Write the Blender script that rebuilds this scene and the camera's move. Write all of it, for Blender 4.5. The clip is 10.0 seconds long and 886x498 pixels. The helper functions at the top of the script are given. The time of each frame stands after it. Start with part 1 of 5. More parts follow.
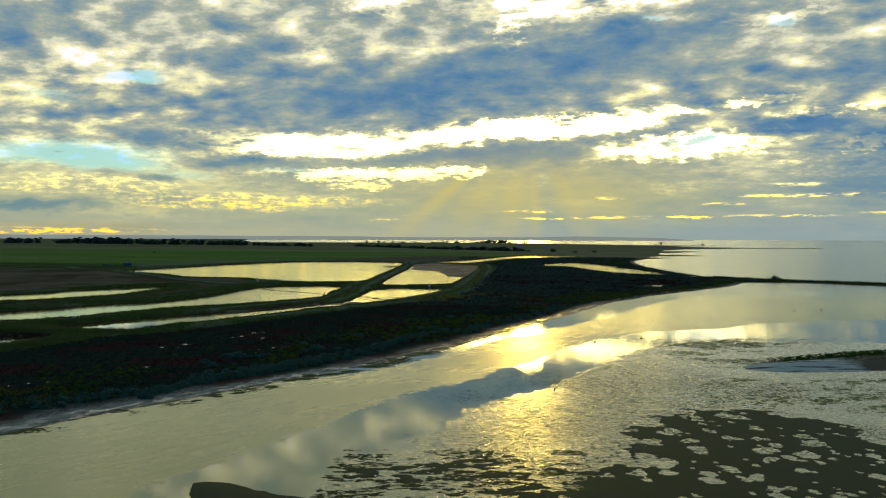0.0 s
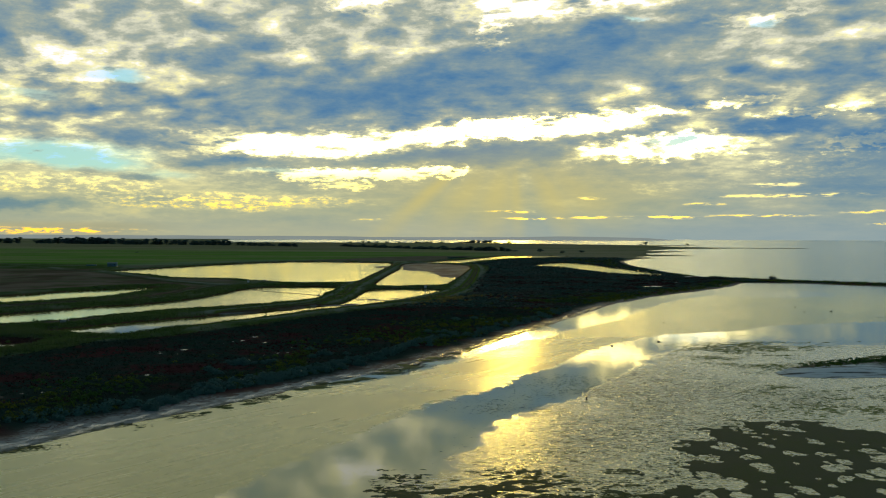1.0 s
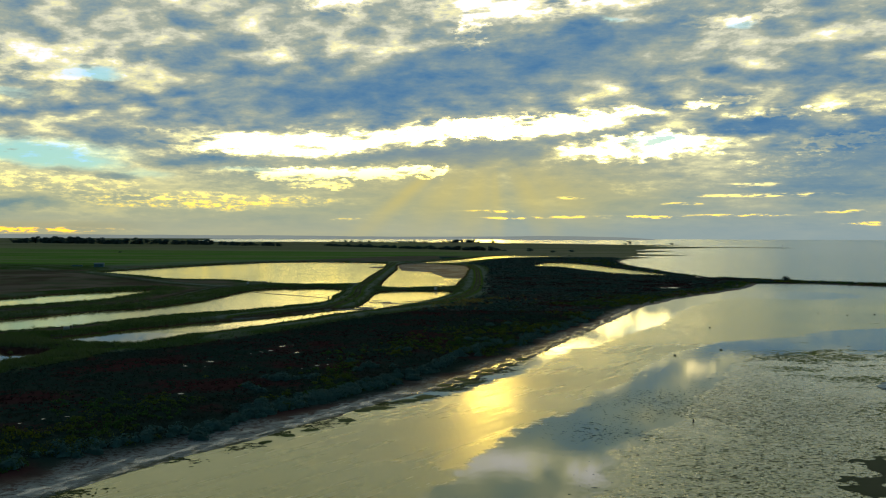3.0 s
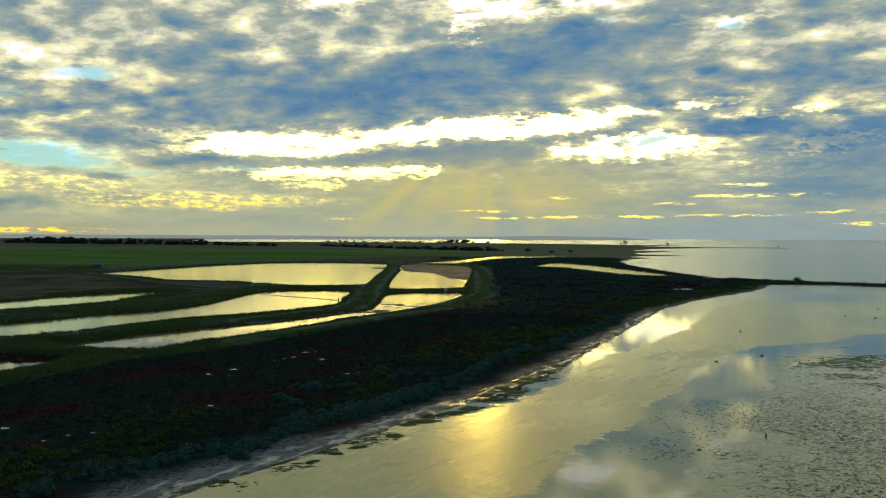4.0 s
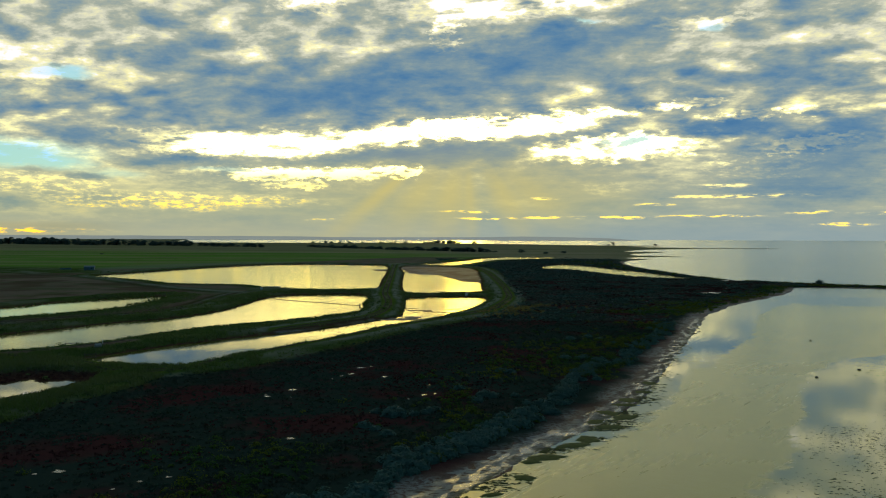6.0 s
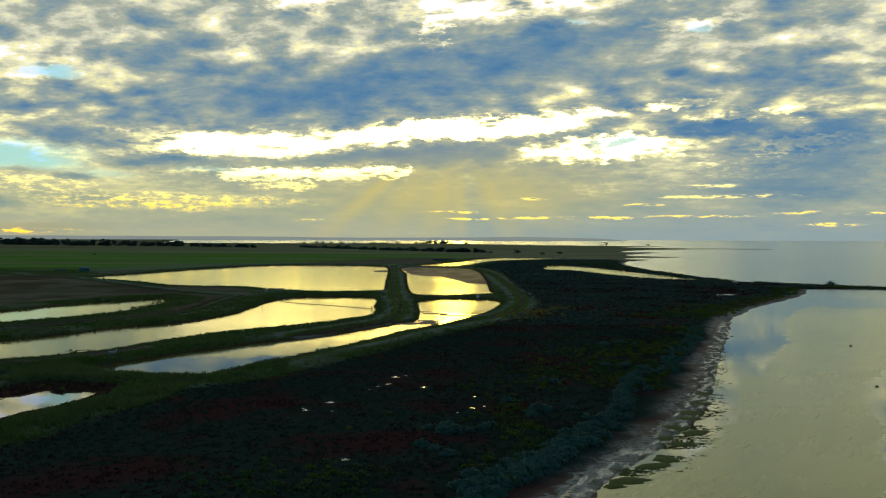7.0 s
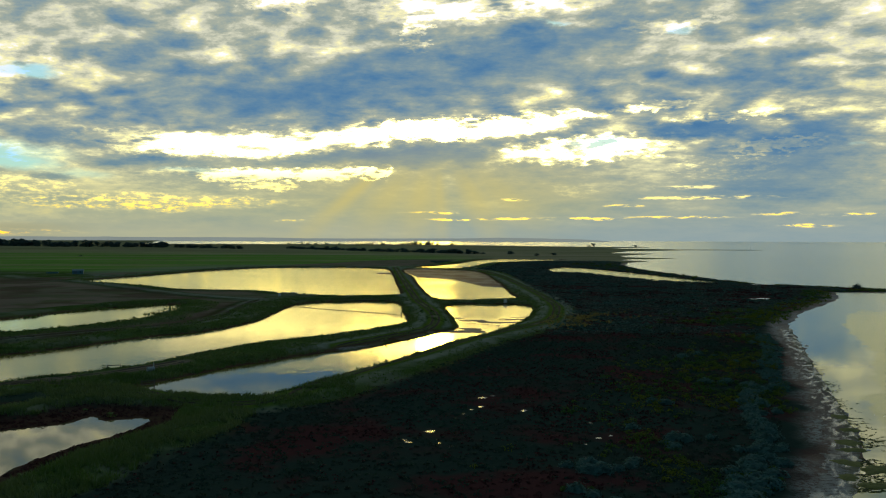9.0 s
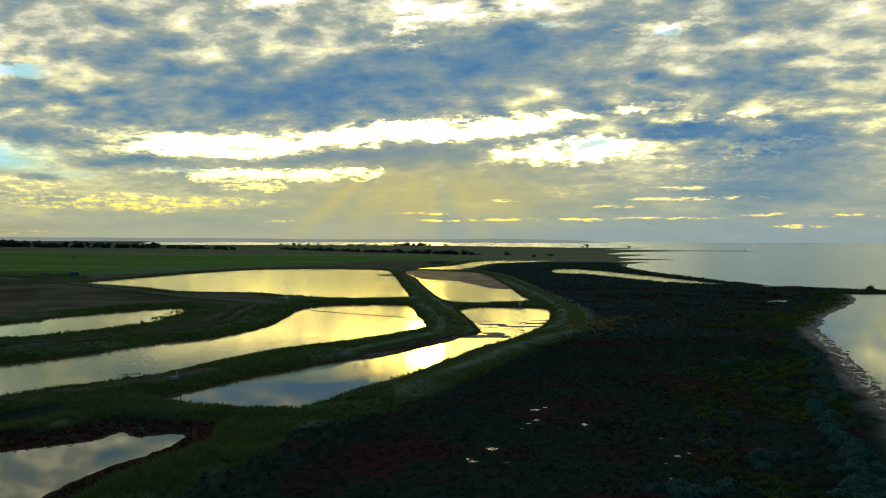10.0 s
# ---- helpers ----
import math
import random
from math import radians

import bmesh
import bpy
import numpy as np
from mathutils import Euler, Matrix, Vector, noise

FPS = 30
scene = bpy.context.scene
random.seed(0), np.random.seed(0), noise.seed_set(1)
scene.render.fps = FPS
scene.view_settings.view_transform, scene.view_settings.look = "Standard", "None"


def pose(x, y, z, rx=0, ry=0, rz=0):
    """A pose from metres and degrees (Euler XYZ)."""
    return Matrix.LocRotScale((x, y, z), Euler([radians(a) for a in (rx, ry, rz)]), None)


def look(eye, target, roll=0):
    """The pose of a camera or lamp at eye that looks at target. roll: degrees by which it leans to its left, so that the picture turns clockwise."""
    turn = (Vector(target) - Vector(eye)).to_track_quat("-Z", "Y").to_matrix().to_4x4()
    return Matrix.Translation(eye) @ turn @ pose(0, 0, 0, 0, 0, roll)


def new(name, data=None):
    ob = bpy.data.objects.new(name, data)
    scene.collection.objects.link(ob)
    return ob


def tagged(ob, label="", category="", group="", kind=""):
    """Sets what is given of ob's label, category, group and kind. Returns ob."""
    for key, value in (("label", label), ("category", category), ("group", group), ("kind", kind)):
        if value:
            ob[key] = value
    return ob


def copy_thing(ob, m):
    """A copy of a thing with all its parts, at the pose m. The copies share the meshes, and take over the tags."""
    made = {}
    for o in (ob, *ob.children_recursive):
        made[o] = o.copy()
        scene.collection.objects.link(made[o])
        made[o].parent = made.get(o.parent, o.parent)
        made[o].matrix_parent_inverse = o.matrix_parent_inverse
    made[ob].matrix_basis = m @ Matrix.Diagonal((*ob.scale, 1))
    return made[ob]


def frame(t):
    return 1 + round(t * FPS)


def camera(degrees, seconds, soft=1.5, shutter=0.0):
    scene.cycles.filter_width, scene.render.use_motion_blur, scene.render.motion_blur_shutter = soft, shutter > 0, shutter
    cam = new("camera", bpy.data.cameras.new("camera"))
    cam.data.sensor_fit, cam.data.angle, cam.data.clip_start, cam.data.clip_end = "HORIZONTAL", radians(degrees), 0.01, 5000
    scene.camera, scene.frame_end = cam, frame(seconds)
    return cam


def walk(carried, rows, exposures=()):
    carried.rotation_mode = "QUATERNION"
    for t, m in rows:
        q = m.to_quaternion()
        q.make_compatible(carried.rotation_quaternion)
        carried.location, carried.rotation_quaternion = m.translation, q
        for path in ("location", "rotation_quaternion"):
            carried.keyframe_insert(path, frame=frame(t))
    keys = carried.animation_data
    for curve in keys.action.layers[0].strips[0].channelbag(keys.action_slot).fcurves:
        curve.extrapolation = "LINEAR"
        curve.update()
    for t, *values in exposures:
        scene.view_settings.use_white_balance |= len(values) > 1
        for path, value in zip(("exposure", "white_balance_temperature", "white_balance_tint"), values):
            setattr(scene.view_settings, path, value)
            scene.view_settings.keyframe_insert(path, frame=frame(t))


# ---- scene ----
# ---------------------------------------------------------------- camera
cam = camera(53.2, 10.0, soft=1.15)
PATH = [
    (0.0, (-1.354, 1.332, 26.296), (-1.351, 3.332, 26.268)),
    (0.5, (-4.671, 6.093, 26.214), (-4.651, 8.093, 26.185)),
    (1.0, (-8.107, 10.935, 26.169), (-8.065, 12.934, 26.141)),
    (1.5, (-11.61, 15.682, 26.101), (-11.552, 17.681, 26.072)),
    (2.0, (-15.28, 20.433, 26.103), (-15.211, 22.432, 26.074)),
    (2.5, (-19.049, 25.039, 26.114), (-18.969, 27.037, 26.085)),
    (4.0, (-30.661, 38.512, 26.376), (-30.556, 40.509, 26.347)),
    (4.5, (-34.653, 43.103, 26.462), (-34.537, 45.099, 26.434)),
    (5.0, (-38.78, 47.854, 26.577), (-38.655, 49.85, 26.549)),
    (5.5, (-42.995, 52.767, 26.706), (-42.86, 54.763, 26.678)),
    (7.0, (-55.894, 67.838, 27.117), (-55.724, 69.831, 27.09)),
    (7.5, (-60.186, 72.901, 27.181), (-60.006, 74.892, 27.154)),
    (8.0, (-64.506, 77.998, 27.274), (-64.315, 79.988, 27.247)),
    (8.5, (-68.697, 83.049, 27.355), (-68.494, 85.039, 27.329)),
    (9.0, (-73.013, 88.084, 27.433), (-72.8, 90.072, 27.408)),
    (9.5, (-77.121, 93.066, 27.482), (-76.897, 95.053, 27.458)),
    (10.0, (-81.345, 98.126, 27.54), (-81.11, 100.112, 27.517)),
]
walk(cam, [(t, look(eye, target, 0.2)) for t, eye, target in PATH])

# ---------------------------------------------------------------- node helper
class Nodes:
    """Short-hand for building node trees."""

    def __init__(self, tree):
        self.tree = tree

    def put(self, socket, value):
        if isinstance(value, bpy.types.NodeSocket):
            self.tree.links.new(value, socket)
        elif value is not None:
            if socket.type == "RGBA" and len(value) == 3:
                value = (*value, 1.0)
            socket.default_value = value

    def add(self, kind):
        return self.tree.nodes.new(kind)

    def math(self, op, a, b=None, c=None, clamp=False):
        node = self.add("ShaderNodeMath")
        node.operation, node.use_clamp = op, clamp
        for socket, value in zip(node.inputs, (a, b, c)):
            self.put(socket, value)
        return node.outputs[0]

    def vec(self, op, a, b=None, c=None):
        node = self.add("ShaderNodeVectorMath")
        node.operation = op
        for socket, value in zip(node.inputs, (a, b, c)):
            self.put(socket, value)
        return node.outputs["Value"] if op in ("LENGTH", "DOT_PRODUCT") else node.outputs["Vector"]

    def ramp(self, value, low, high, start=0.0, end=1.0, smooth=True):
        node = self.add("ShaderNodeMapRange")
        node.interpolation_type = "SMOOTHSTEP" if smooth else "LINEAR"
        for socket, v in zip(node.inputs, (value, low, high, start, end)):
            self.put(socket, v)
        return node.outputs[0]

    def mix(self, factor, a, b, how="MIX"):
        node = self.add("ShaderNodeMix")
        node.data_type, node.blend_type = "RGBA", how
        self.put(node.inputs[0], factor)
        self.put(node.inputs[6], a)
        self.put(node.inputs[7], b)
        return node.outputs[2]

    def noise(self, vector, scale, detail=4.0, rough=0.55, colour=False):
        node = self.add("ShaderNodeTexNoise")
        self.put(node.inputs["Vector"], vector)
        self.put(node.inputs["Scale"], scale)
        self.put(node.inputs["Detail"], detail)
        self.put(node.inputs["Roughness"], rough)
        return node.outputs["Color" if colour else "Fac"]

    def colours(self, value, stops):
        node = self.add("ShaderNodeValToRGB")
        ramp = node.color_ramp
        for place, colour in stops[2:]:
            ramp.elements.new(place)
        for element, (place, colour) in zip(ramp.elements, sorted(stops)):
            element.position, element.color = place, (*colour, 1.0)
        self.put(node.inputs[0], value)
        return node.outputs[0]


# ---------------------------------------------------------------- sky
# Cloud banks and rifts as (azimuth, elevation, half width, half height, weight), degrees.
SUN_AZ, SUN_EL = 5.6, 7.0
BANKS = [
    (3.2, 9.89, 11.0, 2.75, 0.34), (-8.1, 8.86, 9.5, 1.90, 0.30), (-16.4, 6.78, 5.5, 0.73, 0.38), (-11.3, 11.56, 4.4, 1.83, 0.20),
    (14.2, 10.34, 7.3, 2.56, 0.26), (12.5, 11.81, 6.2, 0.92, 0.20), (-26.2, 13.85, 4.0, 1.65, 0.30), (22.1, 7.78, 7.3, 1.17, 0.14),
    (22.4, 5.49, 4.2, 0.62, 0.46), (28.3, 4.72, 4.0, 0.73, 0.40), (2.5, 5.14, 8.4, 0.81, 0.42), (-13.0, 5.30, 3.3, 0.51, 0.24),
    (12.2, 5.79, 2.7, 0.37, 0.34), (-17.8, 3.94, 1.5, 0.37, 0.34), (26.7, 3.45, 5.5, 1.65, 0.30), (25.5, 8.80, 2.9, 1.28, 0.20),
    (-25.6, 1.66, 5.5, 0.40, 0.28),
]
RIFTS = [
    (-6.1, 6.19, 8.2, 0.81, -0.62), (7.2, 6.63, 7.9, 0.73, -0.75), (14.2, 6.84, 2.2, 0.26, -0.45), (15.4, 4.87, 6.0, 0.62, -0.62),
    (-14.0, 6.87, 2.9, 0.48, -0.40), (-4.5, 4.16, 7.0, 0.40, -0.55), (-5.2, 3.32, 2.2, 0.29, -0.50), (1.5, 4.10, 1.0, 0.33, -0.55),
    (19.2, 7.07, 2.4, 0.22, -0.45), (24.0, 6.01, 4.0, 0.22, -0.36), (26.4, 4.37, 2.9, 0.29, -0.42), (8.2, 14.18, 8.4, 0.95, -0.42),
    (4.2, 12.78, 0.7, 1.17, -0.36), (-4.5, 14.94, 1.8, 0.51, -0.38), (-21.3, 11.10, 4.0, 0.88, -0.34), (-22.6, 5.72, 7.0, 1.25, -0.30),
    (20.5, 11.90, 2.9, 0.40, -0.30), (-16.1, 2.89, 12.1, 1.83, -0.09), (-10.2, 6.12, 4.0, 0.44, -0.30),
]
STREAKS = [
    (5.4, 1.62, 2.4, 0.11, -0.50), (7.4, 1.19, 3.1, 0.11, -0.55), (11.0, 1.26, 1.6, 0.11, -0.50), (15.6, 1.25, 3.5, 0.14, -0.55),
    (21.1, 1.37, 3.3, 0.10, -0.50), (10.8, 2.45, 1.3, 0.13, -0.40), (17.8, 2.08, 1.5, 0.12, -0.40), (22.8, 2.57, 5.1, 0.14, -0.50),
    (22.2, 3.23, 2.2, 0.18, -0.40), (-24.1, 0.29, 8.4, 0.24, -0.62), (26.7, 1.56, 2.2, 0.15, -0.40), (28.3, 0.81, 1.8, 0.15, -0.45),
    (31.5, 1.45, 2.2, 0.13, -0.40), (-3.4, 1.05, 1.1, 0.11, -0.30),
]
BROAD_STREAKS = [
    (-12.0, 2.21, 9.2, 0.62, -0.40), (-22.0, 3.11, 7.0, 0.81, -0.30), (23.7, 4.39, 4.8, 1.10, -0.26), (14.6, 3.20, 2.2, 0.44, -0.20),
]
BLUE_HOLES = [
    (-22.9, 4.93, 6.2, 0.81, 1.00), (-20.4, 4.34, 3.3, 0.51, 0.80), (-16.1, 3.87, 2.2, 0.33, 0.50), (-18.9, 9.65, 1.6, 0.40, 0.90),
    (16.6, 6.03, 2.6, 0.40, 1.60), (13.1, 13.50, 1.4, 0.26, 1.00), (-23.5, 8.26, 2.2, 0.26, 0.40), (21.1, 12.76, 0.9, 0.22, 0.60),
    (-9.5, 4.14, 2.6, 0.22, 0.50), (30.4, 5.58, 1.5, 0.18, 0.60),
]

world = bpy.data.worlds.new("sky")
scene.world = world
world.use_nodes = True
world.node_tree.nodes.clear()
n = Nodes(world.node_tree)
way = n.add("ShaderNodeTexCoord").outputs["Generated"]
split = n.add("ShaderNodeSeparateXYZ")
n.put(split.inputs[0], way)
dx, dy, dz = split.outputs
DEG = 57.29578
azimuth = n.math("MULTIPLY", n.math("ARCTAN2", dx, dy), DEG)
elevation = n.math("MULTIPLY", n.math("ARCSINE", dz), DEG)
flat = n.add("ShaderNodeCombineXYZ")
n.put(flat.inputs[0], azimuth)
n.put(flat.inputs[1], elevation)
here = flat.outputs[0]

# The cloud deck is a level sheet, so its pattern flattens towards the horizon.
height = n.math("ADD", n.math("MAXIMUM", dz, 0.0), 0.23)
deck = n.add("ShaderNodeCombineXYZ")
n.put(deck.inputs[0], n.math("DIVIDE", dx, height))
n.put(deck.inputs[1], n.math("DIVIDE", n.math("MULTIPLY_ADD", dx, 0.14, dy), height))
deck = deck.outputs[0]
curl = n.vec("MULTIPLY", n.vec("SUBTRACT", n.noise(deck, 3.0, 4.0, 0.55, colour=True), (0.5, 0.5, 0.5)), (0.10, 0.10, 0.0))
deck = n.vec("ADD", deck, curl)
puffs = n.noise(deck, 10.5, 8.0, 0.56)
masses = n.noise(deck, 2.6, 3.0, 0.5)
cells = n.add("ShaderNodeTexVoronoi")
cells.feature, cells.inputs["Smoothness"].default_value = "SMOOTH_F1", 0.6
n.put(cells.inputs["Vector"], n.vec("ADD", deck, n.vec("MULTIPLY", n.vec("SUBTRACT", n.noise(deck, 11.0, 3.0, 0.5, colour=True), (0.5, 0.5, 0.5)), (0.1, 0.1, 0.0))))
n.put(cells.inputs["Scale"], 8.5)
cells = cells.outputs["Distance"]
wisps = n.noise(n.vec("MULTIPLY", here, (0.13, 0.75, 1.0)), 1.0, 8.0, 0.62)
dashes = n.noise(n.vec("MULTIPLY", here, (0.9, 4.5, 1.0)), 1.0, 4.0, 0.6)
mottle = n.noise(n.vec("MULTIPLY", here, (1.3, 4.2, 1.0)), 1.0, 8.0, 0.7)
stir = n.vec("SUBTRACT", n.noise(n.vec("MULTIPLY", here, (0.3, 0.8, 1.0)), 1.0, 9.0, 0.64, colour=True), (0.5, 0.5, 0.5))
fret = n.vec("SUBTRACT", n.noise(n.vec("MULTIPLY", here, (1.3, 3.4, 1.0)), 1.0, 6.0, 0.62, colour=True), (0.5, 0.5, 0.5))
# The higher bands climb a little towards the north-east.
climb = n.add("ShaderNodeCombineXYZ")
n.put(climb.inputs[1], n.math("MULTIPLY", n.math("MULTIPLY", azimuth, -0.06), n.ramp(elevation, 3.0, 6.0, smooth=False)))
tilted = n.vec("ADD", here, climb.outputs[0])
stirred = n.vec("MULTIPLY_ADD", stir, (4.0, 1.5, 0.0), here)
banked = n.vec("MULTIPLY_ADD", stir, (5.0, 2.2, 0.0), tilted)
drawn = n.vec("MULTIPLY_ADD", stir, (6.0, 0.25, 0.0), here)


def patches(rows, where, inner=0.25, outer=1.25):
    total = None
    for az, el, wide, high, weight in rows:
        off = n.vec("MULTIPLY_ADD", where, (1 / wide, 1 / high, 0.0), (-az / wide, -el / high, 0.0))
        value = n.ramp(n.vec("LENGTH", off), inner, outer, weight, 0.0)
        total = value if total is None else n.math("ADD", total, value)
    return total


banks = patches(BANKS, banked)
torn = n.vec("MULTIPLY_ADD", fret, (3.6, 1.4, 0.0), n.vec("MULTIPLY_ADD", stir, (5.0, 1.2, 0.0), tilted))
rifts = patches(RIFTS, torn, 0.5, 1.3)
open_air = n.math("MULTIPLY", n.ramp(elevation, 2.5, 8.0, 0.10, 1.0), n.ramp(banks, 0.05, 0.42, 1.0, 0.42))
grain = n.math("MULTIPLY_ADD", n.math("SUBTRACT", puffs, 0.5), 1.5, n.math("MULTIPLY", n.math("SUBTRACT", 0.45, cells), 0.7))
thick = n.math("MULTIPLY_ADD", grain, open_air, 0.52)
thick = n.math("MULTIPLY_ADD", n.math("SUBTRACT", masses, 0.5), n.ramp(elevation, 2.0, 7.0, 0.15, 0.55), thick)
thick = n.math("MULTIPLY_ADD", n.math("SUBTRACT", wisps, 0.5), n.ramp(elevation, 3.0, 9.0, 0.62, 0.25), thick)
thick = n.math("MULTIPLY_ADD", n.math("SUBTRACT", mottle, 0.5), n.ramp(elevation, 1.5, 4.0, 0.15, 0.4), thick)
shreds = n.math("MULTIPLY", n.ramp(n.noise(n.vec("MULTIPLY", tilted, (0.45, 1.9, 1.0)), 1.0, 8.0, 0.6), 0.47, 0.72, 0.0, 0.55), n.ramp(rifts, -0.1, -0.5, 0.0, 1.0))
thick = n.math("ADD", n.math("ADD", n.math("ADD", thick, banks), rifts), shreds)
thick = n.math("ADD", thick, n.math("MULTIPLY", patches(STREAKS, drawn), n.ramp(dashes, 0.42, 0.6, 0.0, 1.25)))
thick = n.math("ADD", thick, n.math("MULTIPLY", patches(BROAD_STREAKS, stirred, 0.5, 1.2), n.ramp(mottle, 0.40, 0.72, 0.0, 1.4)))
low = n.ramp(elevation, 0.2, 5.0, 1.0, 0.0)
thick = n.math("MAXIMUM", n.math("MULTIPLY_ADD", low, 0.06, thick), 0.0)
cloud = n.colours(n.math("MULTIPLY", thick, 0.77), [
    (0.0, (1.0, 0.88, 0.34)), (1.0, (0.055, 0.170, 0.345)), (0.155, (0.95, 0.88, 0.39)), (0.278, (0.675, 0.665, 0.43)),
    (0.385, (0.41, 0.445, 0.355)), (0.508, (0.275, 0.355, 0.355)), (0.632, (0.180, 0.285, 0.36)), (0.74, (0.118, 0.240, 0.372)), (0.85, (0.078, 0.202, 0.372)),
])
cloud = n.vec("MULTIPLY", cloud, n.vec("MULTIPLY", (1.0, 1.0, 1.0), n.ramp(thick, 0.05, 0.42, n.ramp(elevation, 7.0, 9.0, 1.6, 1.04), 1.0)))
# Clear air behind the clouds.
air = n.add("ShaderNodeTexSky")
air.sky_type, air.sun_disc = "NISHITA", False
air.sun_elevation, air.sun_rotation = radians(SUN_EL), radians(SUN_AZ)
clear = n.mix(0.8, n.vec("MULTIPLY", air.outputs[0], (0.07, 0.07, 0.07)), (0.36, 0.78, 0.80))
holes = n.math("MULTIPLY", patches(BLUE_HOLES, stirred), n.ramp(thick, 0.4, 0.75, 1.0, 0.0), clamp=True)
sky = n.mix(holes, cloud, clear)
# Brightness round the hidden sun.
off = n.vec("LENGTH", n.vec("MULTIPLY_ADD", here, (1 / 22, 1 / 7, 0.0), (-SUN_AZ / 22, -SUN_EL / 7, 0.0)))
glow = n.ramp(off, 0.0, 1.3, 1.0, 0.0)
shine = n.math("MULTIPLY", glow, n.ramp(thick, 0.0, 0.3, 1.0, 0.0))
shine = n.math("MULTIPLY", shine, n.math("SUBTRACT", 1.0, holes))
sky = n.mix(1.0, sky, n.vec("MULTIPLY", (1.2, 0.82, 0.10), shine), "ADD")
core = n.math("MULTIPLY", n.ramp(thick, 0.04, 0.24, 1.0, 0.0), n.ramp(elevation, 3.2, 4.4))
sky = n.mix(1.0, sky, n.vec("MULTIPLY", (0.0, 0.08, 0.55), core), "ADD")
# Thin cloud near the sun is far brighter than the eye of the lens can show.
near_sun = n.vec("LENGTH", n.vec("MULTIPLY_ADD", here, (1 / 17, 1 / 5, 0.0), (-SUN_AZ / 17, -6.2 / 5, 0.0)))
flare = n.math("MULTIPLY", n.ramp(near_sun, 0.0, 1.25, 1.0, 0.0), n.ramp(thick, 0.02, 0.2, 1.0, 0.0))
sky = n.mix(1.0, sky, n.vec("MULTIPLY", (3.7, 2.7, 0.35), flare), "ADD")
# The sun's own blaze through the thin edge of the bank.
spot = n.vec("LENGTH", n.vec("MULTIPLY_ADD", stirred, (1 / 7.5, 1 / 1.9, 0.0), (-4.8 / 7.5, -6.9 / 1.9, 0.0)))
blaze = n.math("MULTIPLY", n.math("POWER", n.ramp(spot, 0.0, 1.25, 1.0, 0.0), 2.0), n.ramp(thick, 0.05, 0.4, 1.0, 0.0))
sky = n.mix(1.0, sky, n.vec("MULTIPLY", (15.0, 10.0, 1.9), blaze), "ADD")
high = n.ramp(elevation, 7.8, 11.0)
sky = n.mix(n.math("MULTIPLY", high, n.ramp(thick, 0.3, 0.55, 1.0, 0.0)), sky, n.vec("MULTIPLY", sky, (1.0, 1.02, 1.25)))
# The low air is warmer than the deck above, most of all below the sun.
warm = n.math("MULTIPLY", n.ramp(elevation, 1.5, 7.0, 1.0, 0.0), n.ramp(azimuth, 9.0, 24.0, 1.0, 0.25))
sky = n.mix(warm, sky, n.vec("MULTIPLY", sky, (1.04, 1.02, 0.82)))
gilt = n.math("MULTIPLY", n.ramp(elevation, 1.4, 4.6, 1.0, 0.0), n.ramp(thick, 0.2, 0.5, 1.0, 0.0))
sky = n.mix(gilt, sky, n.vec("MULTIPLY", sky, (1.03, 0.93, 0.72)))
ember = n.math("MULTIPLY", n.ramp(elevation, 0.5, 1.0, 1.0, 0.0), n.ramp(azimuth, -14.0, -20.0))
sky = n.mix(ember, sky, n.vec("MULTIPLY", sky, (1.0, 0.80, 0.50)))
low_gold = n.math("MULTIPLY", n.ramp(elevation, 1.8, 3.0, 1.0, 0.0), n.ramp(thick, 0.15, 0.45, 1.0, 0.0))
sky = n.mix(low_gold, sky, n.vec("MULTIPLY", sky, (1.0, 0.88, 0.58)))
# Grey-blue murk along the horizon.
murk = n.ramp(elevation, 0.0, 2.2, 0.72, 0.0)
sky = n.mix(n.math("MULTIPLY", murk, n.ramp(thick, 0.12, 0.4)), sky, n.mix(n.ramp(azimuth, -8.0, 16.0), (0.46, 0.46, 0.31), (0.27, 0.36, 0.39)))
# Sunlit haze and the fan of beams under the rift.
beam_x = n.math("DIVIDE", n.math("SUBTRACT", azimuth, SUN_AZ), n.math("MAXIMUM", n.math("SUBTRACT", SUN_EL + 0.6, elevation), 0.5))
beams = None
for slope, wide, gain in ((-1.12, 0.22, 0.9), (-0.62, 0.30, 0.45), (-0.2, 0.26, 0.5), (0.06, 0.10, 0.35), (0.24, 0.17, -0.45), (0.52, 0.2, 0.4), (0.95, 0.35, 0.3)):
    ray = n.ramp(n.math("ABSOLUTE", n.math("SUBTRACT", beam_x, slope)), 0.0, wide, gain, 0.0)
    beams = ray if beams is None else n.math("ADD", beams, ray)
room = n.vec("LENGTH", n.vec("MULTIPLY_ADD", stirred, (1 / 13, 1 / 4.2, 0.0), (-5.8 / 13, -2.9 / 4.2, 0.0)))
haze = n.math("MULTIPLY", n.ramp(room, 0.1, 1.15, 1.0, 0.0), n.ramp(elevation, 0.3, 2.6, 0.35, 1.0))
beams = n.math("MULTIPLY", n.math("MULTIPLY", beams, n.ramp(elevation, 3.0, 5.0, 1.0, 0.0)), n.ramp(room, 0.3, 1.3, 1.0, 0.2))
sky = n.mix(n.math("MULTIPLY_ADD", beams, 0.5, n.math("MULTIPLY", haze, 0.5), clamp=True), sky, (0.62, 0.53, 0.19))
